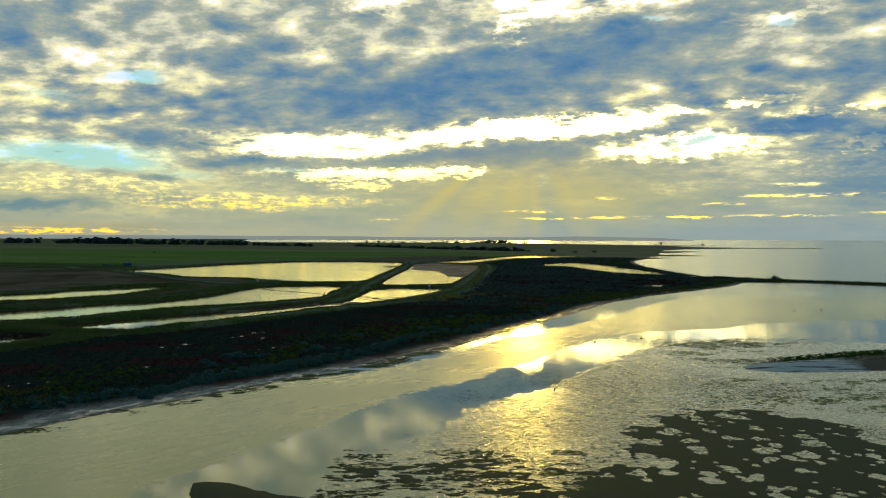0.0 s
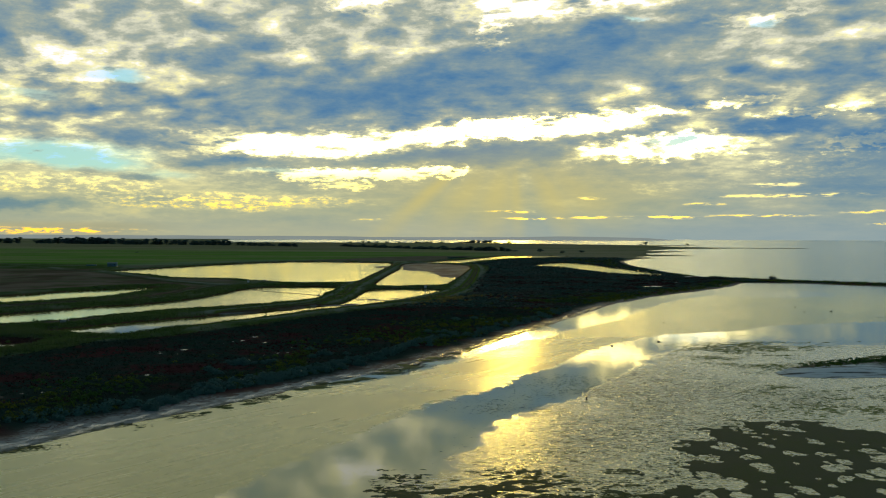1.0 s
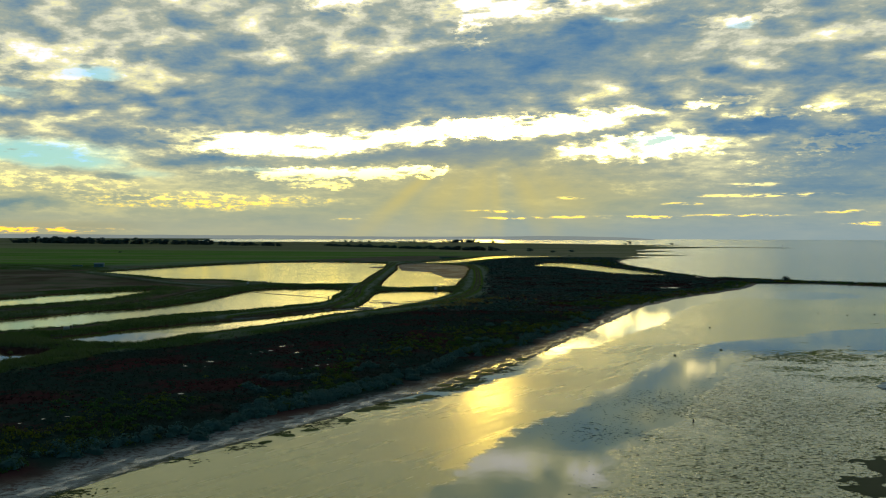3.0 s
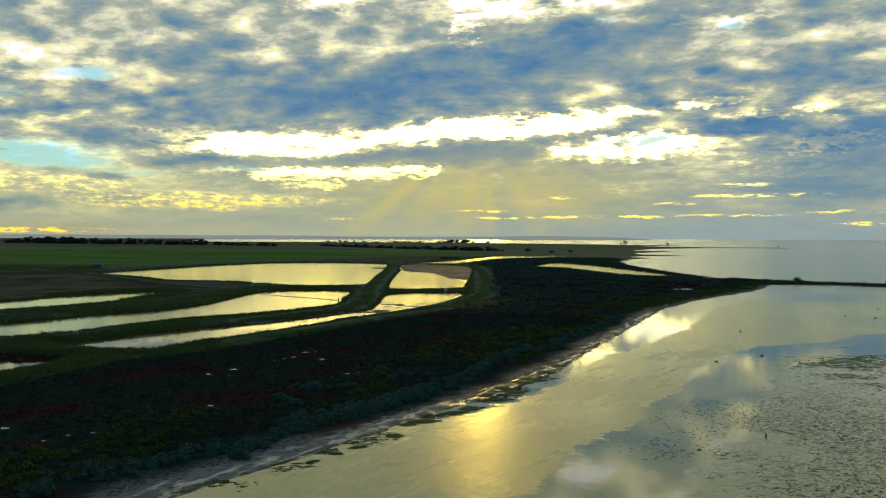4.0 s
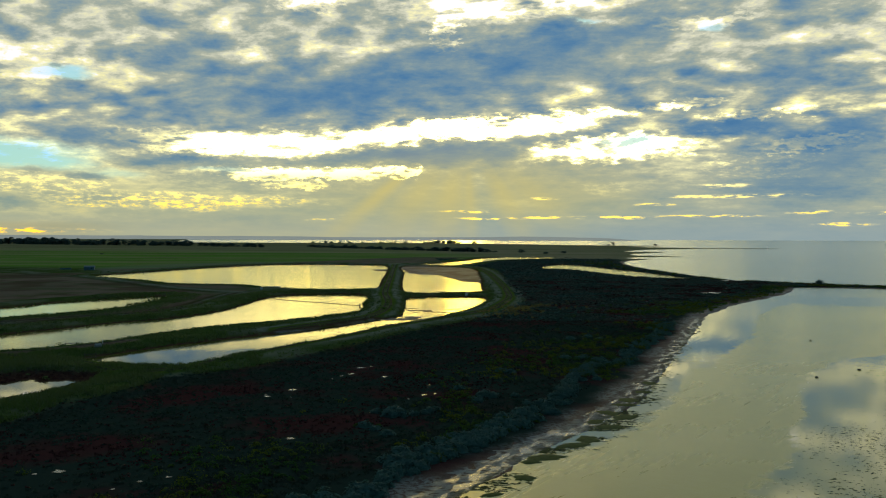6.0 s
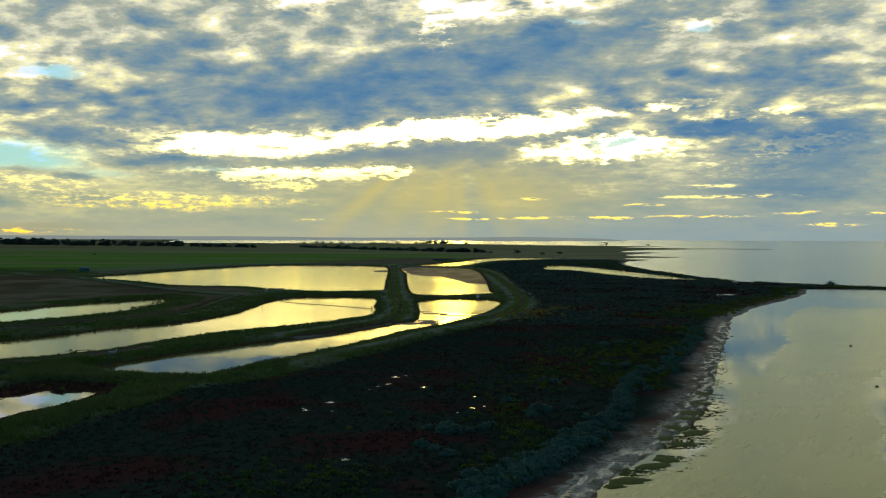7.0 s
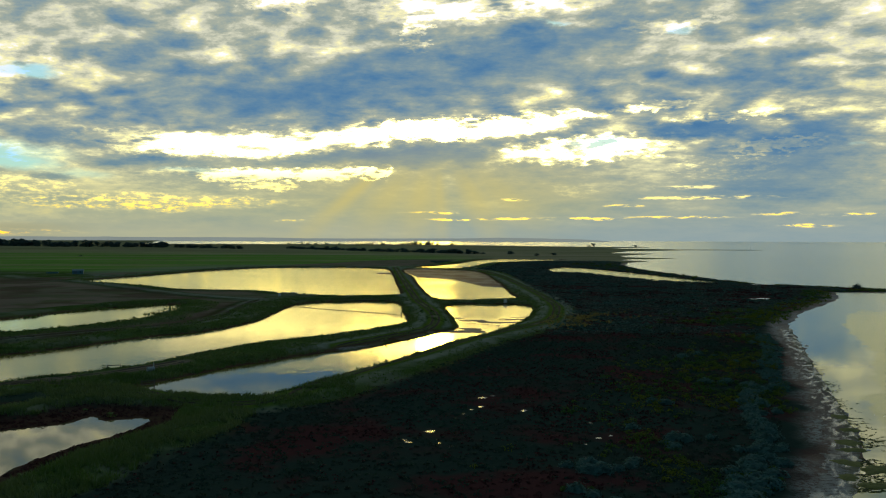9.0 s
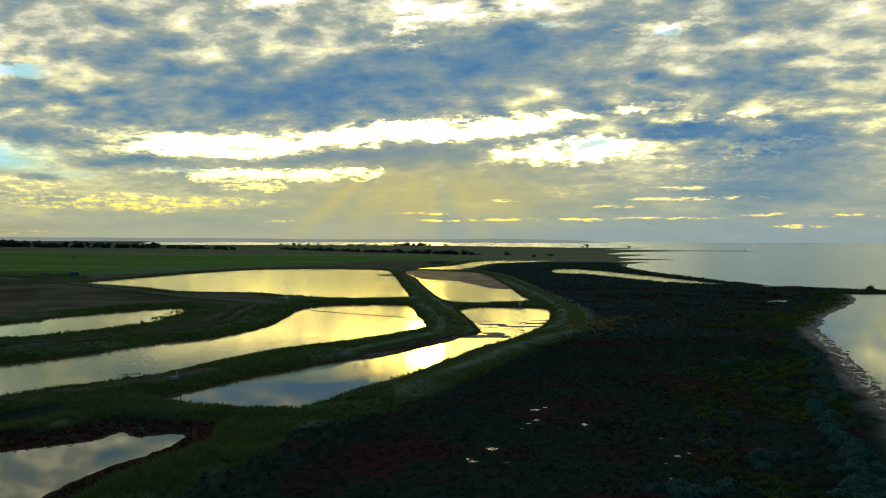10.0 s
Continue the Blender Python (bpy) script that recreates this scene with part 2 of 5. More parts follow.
# Dusk above and behind, bluer away from the light.
turn = n.ramp(n.math("ABSOLUTE", azimuth), 40.0, 110.0)
rise = n.ramp(elevation, 18.0, 60.0)
sky = n.vec("MULTIPLY", sky, n.mix(turn, (1.0, 1.0, 1.0), (0.125, 0.24, 0.37)))
sky = n.vec("MULTIPLY", sky, n.mix(rise, (1.0, 1.0, 1.0), (0.24, 0.43, 0.68)))
back = n.add("ShaderNodeBackground")
n.put(back.inputs[0], sky)
n.put(back.inputs[1], 1.0)
out = n.add("ShaderNodeOutputWorld")
n.put(out.inputs[0], back.outputs[0])

# The sun itself stands behind the cloud bank: only a trace of it comes through.
sun = new("sun", bpy.data.lights.new("sun", "SUN"))
sun.data.energy, sun.data.angle, sun.data.color = 0.09, radians(2.5), (1.0, 0.70, 0.10)
sun.matrix_world = look((0, 0, 0), (-math.sin(radians(SUN_AZ)), -math.cos(radians(SUN_AZ)), -math.tan(radians(SUN_EL))))

# ---------------------------------------------------------------- materials
def material(name):
    mat = bpy.data.materials.new(name)
    mat.use_nodes = True
    mat.node_tree.nodes.clear()
    k = Nodes(mat.node_tree)
    bsdf = k.add("ShaderNodeBsdfPrincipled")
    k.put(k.add("ShaderNodeOutputMaterial").inputs[0], bsdf.outputs[0])
    place = k.add("ShaderNodeNewGeometry").outputs["Position"]
    return mat, k, bsdf, place


def relief(k, bsdf, value, strength, distance):
    bump = k.add("ShaderNodeBump")
    k.put(bump.inputs["Strength"], strength)
    k.put(bump.inputs["Distance"], distance)
    k.put(bump.inputs["Height"], value)
    k.put(bsdf.inputs["Normal"], bump.outputs[0])


def water_material(name, body, calm_rough, open_rough, ripple, tint=(1.0, 1.0, 1.0), bend=1.33):
    """Water ruffled in the open, glassy where the calm mask (red) of its mesh says so, a muddy film over shoals (alpha)."""
    mat, k, bsdf, place = material(name)
    out = [node for node in mat.node_tree.nodes if node.type == "OUTPUT_MATERIAL"][0]
    mat.node_tree.nodes.remove(bsdf)
    silt_sheen, gloss, edge, both = (k.add("ShaderNode" + kind) for kind in ("BsdfDiffuse", "BsdfGlossy", "Fresnel", "MixShader"))
    # Silt colour, also gilded to help stand for golden reflections.
    k.put(silt_sheen.inputs["Color"], k.mix(k.noise(place, 0.05, 4.0), body, [c * 1.4 for c in body]))
    k.put(edge.inputs["IOR"], bend)
    for socket, value in zip(both.inputs, (edge.outputs[0], silt_sheen.outputs[0], gloss.outputs[0])):
        k.put(socket, value)
    k.put(out.inputs[0], both.outputs[0])
    cover = k.add("ShaderNodeAttribute")
    cover.attribute_name = "cover"
    parts = k.add("ShaderNodeSeparateColor")
    k.put(parts.inputs[0], cover.outputs["Color"])
    torn = k.math("SUBTRACT", k.noise(place, 0.16, 8.0, 0.66), 0.5)
    flecks = k.math("MULTIPLY", k.math("SUBTRACT", k.noise(k.vec("MULTIPLY", place, (0.7, 1.2, 1.0)), 0.8, 5.0, 0.65), 0.5), 1.0)
    calm = k.ramp(k.math("ADD", flecks, k.math("MULTIPLY_ADD", torn, 1.2, parts.outputs[0])), 0.44, 0.58)
    shoal = k.ramp(k.math("MULTIPLY_ADD", torn, 1.1, cover.outputs["Alpha"]), 0.35, 0.65)
    # wind lanes along the channel
    along = k.add("ShaderNodeCombineXYZ")
    k.put(along.inputs[0], k.vec("DOT_PRODUCT", place, (0.031, 0.039, 0.0)))
    k.put(along.inputs[1], k.vec("DOT_PRODUCT", place, (0.35, -0.28, 0.0)))
    breeze = k.noise(k.vec("MULTIPLY", place, (0.5, 1.0, 1.0)), 0.025, 3.0)
    open_water = k.math("MULTIPLY", k.ramp(breeze, 0.3, 0.65, 0.8, 1.15), open_rough)
    open_water = k.math("MULTIPLY", open_water, k.ramp(parts.outputs[1], 0.0, 1.0, 1.0, 0.72, smooth=False))
    open_water = k.math("MULTIPLY", open_water, k.ramp(k.noise(along.outputs[0], 1.0, 5.0, 0.6), 0.36, 0.66, 0.85, 1.1))
    glassy = k.math("MULTIPLY_ADD", k.ramp(torn, 0.05, 0.25), 0.025, calm_rough)
    grains = k.noise(k.vec("MULTIPLY", place, (0.8, 1.4, 1.0)), 0.9, 6.0, 0.7)
    film = k.ramp(grains, 0.38, 0.62, 0.17, 0.36)
    rough = k.ramp(calm, 0.0, 1.0, open_water, glassy, smooth=False)
    # Reflections are tinted here: gilded in open water, mostly clear where calm.
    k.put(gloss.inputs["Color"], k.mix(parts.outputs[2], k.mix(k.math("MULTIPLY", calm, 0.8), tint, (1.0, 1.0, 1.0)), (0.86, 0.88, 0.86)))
    rough = k.ramp(parts.outputs[2], 0.0, 1.0, rough, 0.17, smooth=False)
    k.put(gloss.inputs["Roughness"], k.ramp(shoal, 0.0, 1.0, rough, film, smooth=False))
    waves = k.noise(k.vec("MULTIPLY", place, (0.6, 1.0, 1.0)), 5.0, 2.0)
    swell = k.noise(k.vec("MULTIPLY", place, (0.8, 0.5, 1.0)), 0.9, 3.0, 0.65)
    waves = k.math("MULTIPLY_ADD", swell, 5.0, waves)
    size = k.math("MULTIPLY", k.ramp(calm, 0.0, 1.0, ripple, ripple * 0.15, smooth=False), k.ramp(parts.outputs[2], 0.0, 1.0, 1.0, 0.0, smooth=False))
    lift = k.ramp(shoal, 0.0, 1.0, waves, k.math("MULTIPLY", grains, 2.2), smooth=False)
    bump = k.add("ShaderNodeBump")
    k.put(bump.inputs["Strength"], k.ramp(shoal, 0.0, 1.0, size, 0.5, smooth=False))
    k.put(bump.inputs["Distance"], 0.05)
    k.put(bump.inputs["Height"], lift)
    for node in (silt_sheen, gloss, edge):
        k.put(node.inputs["Normal"], bump.outputs[0])
    return mat


def plain(name, colour, rough=0.8, metal=0.0, vary=0.25, scale=3.0, gloss=0.35):
    mat, k, bsdf, place = material(name)
    dark = [c * (1 - vary) for c in colour]
    fine = k.noise(place, scale * 6, 3.0)
    wear = k.noise(place, scale, 4.0)
    base = k.mix(wear, dark, [c * (1 + vary) for c in colour])
    k.put(bsdf.inputs["Base Color"], k.mix(k.ramp(fine, 0.55, 0.75, 0.0, 0.5), base, dark))
    k.put(bsdf.inputs["Roughness"], k.math("MULTIPLY_ADD", fine, 0.2, rough - 0.1))
    k.put(bsdf.inputs["Metallic"], metal)
    k.put(bsdf.inputs["Specular IOR Level"], gloss)
    relief(k, bsdf, fine, 0.3, 0.01)
    return mat


def leaf_material(name, first, second, third, rough=0.7, through_light=0.0):
    mat, k, bsdf, place = material(name)
    out = [node for node in mat.node_tree.nodes if node.type == "OUTPUT_MATERIAL"][0]
    pick = k.add("ShaderNodeNewGeometry").outputs["Random Per Island"]
    broad = k.ramp(k.noise(place, 0.06, 3.0), 0.38, 0.62)
    base = k.mix(broad, first, second)
    tint = k.mix(k.ramp(pick, 0.5, 1.0, 0.0, 0.55), base, third)
    k.put(bsdf.inputs["Base Color"], tint)
    k.put(bsdf.inputs["Roughness"], rough)
    k.put(bsdf.inputs["Specular IOR Level"], 0.04)
    if through_light:
        thin = k.add("ShaderNodeBsdfTranslucent")
        k.put(thin.inputs[0], k.vec("MULTIPLY", tint, (1.5, 1.6, 0.8)))
        both = k.add("ShaderNodeMixShader")
        k.put(both.inputs[0], through_light)
        k.put(both.inputs[1], bsdf.outputs[0])
        k.put(both.inputs[2], thin.outputs[0])
        k.put(out.inputs[0], both.outputs[0])
    return mat


def ground_material():
    """Bare soil, grass, samphire, sand and track, laid out by the cover masks of the mesh."""
    mat, k, bsdf, place = material("ground_cover")
    cover = k.add("ShaderNodeAttribute")
    cover.attribute_name = "cover"
    parts = k.add("ShaderNodeSeparateColor")
    k.put(parts.inputs[0], cover.outputs["Color"])
    field, bare, samphire = parts.outputs
    sand = cover.outputs["Alpha"]
    fine = k.noise(place, 1.7, 5.0, 0.65)
    tuft = k.noise(place, 0.35, 4.0, 0.6)
    broad = k.noise(place, 0.045, 4.0, 0.55)
    far = k.noise(k.vec("MULTIPLY", place, (0.16, 1.0, 1.0)), 0.014, 6.0, 0.68)
    grass = k.mix(k.ramp(tuft, 0.35, 0.65), (0.044, 0.080, 0.018), (0.068, 0.102, 0.030))
    grass = k.mix(k.ramp(broad, 0.48, 0.62), grass, (0.120, 0.140, 0.085))
    meadow = k.mix(k.ramp(far, 0.44, 0.56), (0.130, 0.270, 0.045), (0.230, 0.260, 0.105))
    rows = k.noise(k.vec("MULTIPLY", place, (0.10, 1.0, 1.0)), 0.045, 6.0, 0.7)
    meadow = k.mix(k.ramp(rows, 0.50, 0.64, 0.0, 0.8), meadow, (0.085, 0.130, 0.040))
    meadow = k.mix(k.ramp(rows, 0.44, 0.34, 0.0, 0.6), meadow, (0.230, 0.330, 0.060))
    meadow = k.mix(k.ramp(tuft, 0.4, 0.75, 0.0, 0.5), meadow, (0.10, 0.16, 0.03))
    marsh = k.mix(k.ramp(broad, 0.38, 0.52), (0.062, 0.026, 0.026), (0.025, 0.042, 0.034))
    marsh = k.mix(k.ramp(fine, 0.5, 0.75, 0.0, 0.4), marsh, (0.015, 0.019, 0.015))
    soil = k.mix(fine, (0.150, 0.112, 0.088), (0.255, 0.195, 0.155))
    soil = k.mix(k.ramp(broad, 0.46, 0.62, 0.0, 0.7), soil, (0.085, 0.105, 0.035))
    beach = k.mix(k.ramp(tuft, 0.38, 0.66), (0.060, 0.032, 0.027), (0.092, 0.056, 0.047))
    crust = k.math("MULTIPLY", k.ramp(fine, 0.42, 0.56), k.ramp(broad, 0.42, 0.55))
    beach = k.mix(crust, beach, (0.17, 0.19, 0.195))
    base = k.mix(field, grass, meadow)
    base = k.mix(samphire, base, marsh)
    worn = k.add("ShaderNodeAttribute")
    worn.attribute_name = "wear"
    marks = k.add("ShaderNodeSeparateColor")
    k.put(marks.inputs[0], worn.outputs["Color"])
    clay = k.mix(fine, (0.14, 0.165, 0.125), (0.22, 0.24, 0.19))
    base = k.mix(marks.outputs[2], base, k.mix(k.ramp(far, 0.38, 0.6), (0.185, 0.190, 0.085), (0.310, 0.265, 0.165)))
    base = k.mix(k.math("MULTIPLY", marks.outputs[0], k.ramp(tuft, 0.3, 0.6, 0.55, 1.0)), base, clay)
    base = k.mix(k.math("MULTIPLY", marks.outputs[1], k.ramp(tuft, 0.3, 0.55, 0.4, 1.0)), base, (0.078, 0.135, 0.016))
    base = k.mix(bare, base, soil)
    base = k.mix(k.math("MULTIPLY", worn.outputs["Alpha"], k.ramp(tuft, 0.25, 0.5, 0.7, 1.0)), base, k.mix(fine, (0.055, 0.030, 0.022), (0.095, 0.052, 0.036)))
    base = k.mix(sand, base, beach)
    k.put(bsdf.inputs["Base Color"], base)
    k.put(bsdf.inputs["Roughness"], k.ramp(sand, 0.4, 1.0, 0.9, 0.65))
    k.put(bsdf.inputs["Specular IOR Level"], k.math("MULTIPLY", sand, 0.1))
    relief(k, bsdf, k.math("ADD", fine, tuft), 0.6, 0.25)
    return mat


def mud_material():
    mat, k, bsdf, place = material("tidal_mud")
    fine = k.noise(place, 2.5, 5.0, 0.65)
    broad = k.noise(place, 0.12, 4.0)
    base = k.mix(k.ramp(broad, 0.4, 0.62), (0.050, 0.060, 0.022), (0.044, 0.062, 0.012))
    k.put(bsdf.inputs["Base Color"], k.mix(k.ramp(fine, 0.4, 0.7), base, (0.054, 0.058, 0.026)))
    k.put(bsdf.inputs["Roughness"], 0.75)
    k.put(bsdf.inputs["Specular IOR Level"], 0.12)
    relief(k, bsdf, fine, 0.5, 0.05)
    return mat


def haze_glow_material(name, colour):
    """Far land seen through bright air: its own surface glows to stand for haze."""
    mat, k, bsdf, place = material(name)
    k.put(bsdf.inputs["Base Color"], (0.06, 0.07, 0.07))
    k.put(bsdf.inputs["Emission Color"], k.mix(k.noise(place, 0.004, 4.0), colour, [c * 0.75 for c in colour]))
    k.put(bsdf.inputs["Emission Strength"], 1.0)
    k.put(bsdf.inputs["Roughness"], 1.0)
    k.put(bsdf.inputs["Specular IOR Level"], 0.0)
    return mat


# Sea and pond carry painted gold in body colour and gloss tint.
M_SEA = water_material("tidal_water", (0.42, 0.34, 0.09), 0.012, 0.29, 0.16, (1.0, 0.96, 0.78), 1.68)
M_POND = water_material("pond_water", (0.10, 0.08, 0.02), 0.02, 0.10, 0.035, (1.0, 0.97, 0.72), 1.37)
M_FILM = water_material("rain_puddle", (0.03, 0.028, 0.02), 0.03, 0.03, 0.01)
M_GROUND = ground_material()
M_MUD = mud_material()
M_HILL = haze_glow_material("haze_glow_hills", (0.25, 0.285, 0.265))
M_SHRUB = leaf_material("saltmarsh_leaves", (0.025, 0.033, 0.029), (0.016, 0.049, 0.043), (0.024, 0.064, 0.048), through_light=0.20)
# Far scrub: marsh leaf colours paled and blued to stand for haze.
M_HAZED_SCRUB = leaf_material("hazed_scrub_leaves", (0.091, 0.096, 0.078), (0.051, 0.118, 0.096), (0.073, 0.137, 0.104))
M_RED = leaf_material("red_samphire_stems", (0.062, 0.018, 0.019), (0.050, 0.020, 0.020), (0.036, 0.030, 0.024))
M_GREEN = leaf_material("green_shrub_leaves", (0.035, 0.091, 0.025), (0.102, 0.123, 0.014), (0.028, 0.070, 0.021), through_light=0.35)
M_SALT = leaf_material("saltbush_leaves", (0.058, 0.138, 0.126), (0.046, 0.116, 0.108), (0.090, 0.170, 0.158), through_light=0.12)
M_GRASS = leaf_material("bank_grass", (0.079, 0.138, 0.038), (0.113, 0.153, 0.065), (0.157, 0.197, 0.143), through_light=0.22)
M_BUSH = leaf_material("bank_bush_leaves", (0.076, 0.138, 0.039), (0.103, 0.144, 0.051), (0.063, 0.113, 0.039), through_light=0.22)
# Tree leaves are lightened and blued to stand in for distance haze.
M_TREE = leaf_material("hazed_tree_leaves", (0.065, 0.107, 0.114), (0.078, 0.112, 0.109), (0.055, 0.091, 0.099), through_light=0.3)
M_WEED = leaf_material("algae", (0.060, 0.064, 0.020), (0.078, 0.086, 0.018), (0.064, 0.058, 0.032))
M_ALGAE = leaf_material("green_algae", (0.144, 0.169, 0.020), (0.100, 0.125, 0.022), (0.156, 0.150, 0.037))
M_BARK = plain("bark", (0.06, 0.05, 0.04), 0.9)
M_TIMBER = plain("weathered_timber", (0.10, 0.09, 0.075), 0.85)
M_STEEL = plain("galvanised_steel", (0.30, 0.31, 0.31), 0.5, 0.8)
M_WHITE = plain("white_paint", (0.72, 0.74, 0.74), 0.55, 0.0, 0.1)
M_BLUE = plain("pale_blue_cladding", (0.10, 0.23, 0.29), 0.7, 0.0, 0.12)
M_ROOF = plain("roof_sheet", (0.12, 0.19, 0.23), 0.7, 0.0, 0.12)
M_CONCRETE = plain("concrete", (0.34, 0.36, 0.36), 0.85)
M_DARK = plain("dark_opening", (0.03, 0.035, 0.04), 0.6)

M_RUT = plain("rut_soil", (0.042, 0.036, 0.032), 0.95, 0.0, 0.35, 0.8, 0.05)

M_STRAW = leaf_material("straw_grass", (0.190, 0.155, 0.065), (0.238, 0.190, 0.090), (0.143, 0.131, 0.059), through_light=0.40)
M_RAFT = plain("olive_seaweed", (0.105, 0.115, 0.030), 0.8, 0.0, 0.45, 1.2, 0.1)
M_CRUST = plain("salt_crust", (0.19, 0.22, 0.235), 0.7, 0.0, 0.3, 0.6)



def shore_material():
    """Wet beach: red-brown sand, grey crust and, at the water, olive weed; the mask runs from land to sea."""
    mat, k, bsdf, place = material("wet_shore")
    cover = k.add("ShaderNodeAttribute")
    cover.attribute_name = "cover"
    parts = k.add("ShaderNodeSeparateColor")
    k.put(parts.inputs[0], cover.outputs["Color"])
    across = k.math("MULTIPLY_ADD", k.math("SUBTRACT", k.noise(place, 0.16, 4.0, 0.6), 0.5), 0.9, parts.outputs[0])
    fine = k.noise(k.vec("MULTIPLY", place, (0.6, 1.3, 1.0)), 1.5, 5.0, 0.7)
    grit = k.noise(place, 9.0, 3.0, 0.6)
    sand = k.mix(k.ramp(fine, 0.35, 0.7), (0.046, 0.025, 0.021), (0.074, 0.044, 0.037))
    crust = k.math("MULTIPLY", k.ramp(fine, 0.36, 0.52), k.math("MULTIPLY", k.ramp(across, 0.02, 0.2), k.ramp(across, 0.5, 0.75, 1.0, 0.0)))
    weed = k.mix(k.ramp(fine, 0.4, 0.65), (0.036, 0.040, 0.014), (0.070, 0.070, 0.026))
    base = k.mix(k.ramp(across, 0.45, 0.62), sand, weed)
    base = k.mix(k.math("MULTIPLY", crust, parts.outputs[1]), base, (0.20, 0.225, 0.23))
    k.put(bsdf.inputs["Base Color"], k.mix(k.ramp(grit, 0.5, 0.8, 0.0, 0.5), base, (0.05, 0.04, 0.034)))
    lie = k.add("ShaderNodeCombineXYZ")
    k.put(lie.inputs[0], k.vec("DOT_PRODUCT", place, (0.12, 0.21, 0.0)))
    k.put(lie.inputs[1], k.vec("DOT_PRODUCT", place, (0.65, -0.38, 0.0)))
    wet = k.math("MULTIPLY", k.ramp(k.noise(lie.outputs[0], 1.0, 6.0, 0.66), 0.47, 0.56), k.ramp(across, 0.12, 0.4))
    k.put(bsdf.inputs["Roughness"], k.ramp(wet, 0.0, 1.0, 0.7, 0.24, smooth=False))
    k.put(bsdf.inputs["Specular IOR Level"], k.ramp(wet, 0.0, 1.0, 0.12, 0.48, smooth=False))
    relief(k, bsdf, k.math("ADD", fine, grit), k.ramp(wet, 0.0, 1.0, 0.5, 0.05, smooth=False), 0.06)
    return mat


M_SHORE = shore_material()
# ---------------------------------------------------------------- plan of the land, metres
SHORE = [(-420, -260), (-200, -40), (-120, 46), (-82, 90), (-67, 106), (-60, 115.5), (-53.5, 127.5), (-48.5, 135), (-42.5, 142.5), (-36.8, 151.5), (-29, 164), (-22.5, 173), (-16, 181), (-4, 201), (10, 231),
         (23, 260), (55, 331), (68, 358), (84, 385), (97, 404), (121, 433), (152, 474), (176, 518)]
SPIT = [(200, 516), (217, 506), (232, 490), (250, 470), (290, 430), (360, 370), (380, 398), (310, 466), (262, 512), (241, 532), (219, 550), (197, 574)]
COAST = [(178, 600), (175, 640), (177, 700), (182, 795), (192, 880), (208, 965), (238, 1050), (292, 1130), (262, 1160), (300, 1225),
         (380, 1260), (330, 1340), (350, 1440), (480, 1640), (410, 1690), (520, 1930), (750, 2150), (925, 2112), (915, 2180), (760, 2235),
         (640, 2500), (880, 2790), (700, 2880), (500, 3200), (300, 3500), (0, 3580), (-600, 3560), (-860, 3530), (-1050, 4950)]
LAND = SHORE + SPIT + COAST + [(-4990, 4950), (-4990, -260)]

PONDS = {
    "far_pond": [(-234, 655), (-215, 735), (-190, 818), (-152, 890), (-100, 908), (-60, 892), (-40, 858), (-41, 725), (-45, 606), (-49, 510),
                 (-67, 500), (-82, 501), (-99, 513), (-118, 538), (-154, 552), (-188, 598)],
    "long_pond": [(-142, 253.5), (-133, 262), (-125, 270.5), (-116, 281), (-107.5, 298), (-97, 314), (-88, 325), (-68, 348), (-55, 370), (-53, 412), (-52, 454), (-58, 470), (-72, 472),
                  (-88, 465), (-96, 442), (-99, 413), (-103, 381), (-113, 353), (-126, 338), (-145, 309), (-154, 300), (-190, 262), (-165, 232)],
    "near_pond": [(-111, 253), (-106, 264), (-98, 277), (-81, 298), (-67, 314), (-50, 340), (-41, 352), (-38, 370), (-36, 422), (-33, 444),
                  (-22, 453), (-4, 450), (-1, 430), (-9, 397), (-19, 368), (-34, 338), (-47, 317), (-67, 277), (-77, 261), (-87, 243), (-95, 241), (-103, 246)],
    "mud_pond": [(-23, 850), (29, 808), (20, 640), (8, 532), (2, 479), (-15, 467), (-33, 474), (-33, 580), (-28, 697)],
    "back_pond": [(-13, 905), (36, 1005), (96, 1190), (137, 1220), (202, 1180), (123, 1090), (83, 1045), (47, 940), (24, 862), (-3, 872)],
    "marsh_lagoon": [(97, 835), (131, 910), (148, 850), (156, 720), (158, 628), (128, 628), (119, 675), (111, 752), (94, 775)],
    "reed_pond": [(-189, 393), (-176, 421), (-160, 445), (-143, 458), (-138, 440), (-140, 406), (-143, 380), (-160, 357), (-172, 343), (-205, 318), (-235, 360)],
    "corner_pond": [(-125, 217), (-115, 222), (-112, 228), (-109, 224), (-103, 225), (-104, 216), (-108, 209), (-111, 201), (-114, 189), (-125, 176), (-142, 188), (-140, 212)],
}
PUDDLES = [(-50.6, 234, 1.3), (-48.6, 235.7, 0.6), (-52.2, 226, 1.0), (-53.9, 223.8, 0.6), (-46, 222.3, 1.0), (-61.7, 209.4, 1.3), (-65.6, 204.4, 0.5),
           (-65.2, 203, 0.9), (-61.2, 202.3, 0.4), (-38.2, 212.4, 0.5), (-39.7, 202.8, 0.8), (-37.8, 204, 0.6), (-42.3, 199.8, 0.4), (-46.9, 190.9, 0.4),
           (-48.2, 189.1, 0.6), (-58.5, 172.5, 0.9), (-84.6, 156.9, 0.7), (-82.4, 158, 1.2), (-74.4, 150.6, 0.5), (-72.4, 153.4, 0.5), (-69.9, 155.1, 0.6),
           (62, 411, 1.0), (65, 419, 0.9), (112, 467, 5.0), (106, 464, 2.6), (172, 589, 5.0), (164, 583, 4.0), (133, 503, 1.6), (-55.5, 220.5, 0.4), (-44.2, 193.4, 0.4)]
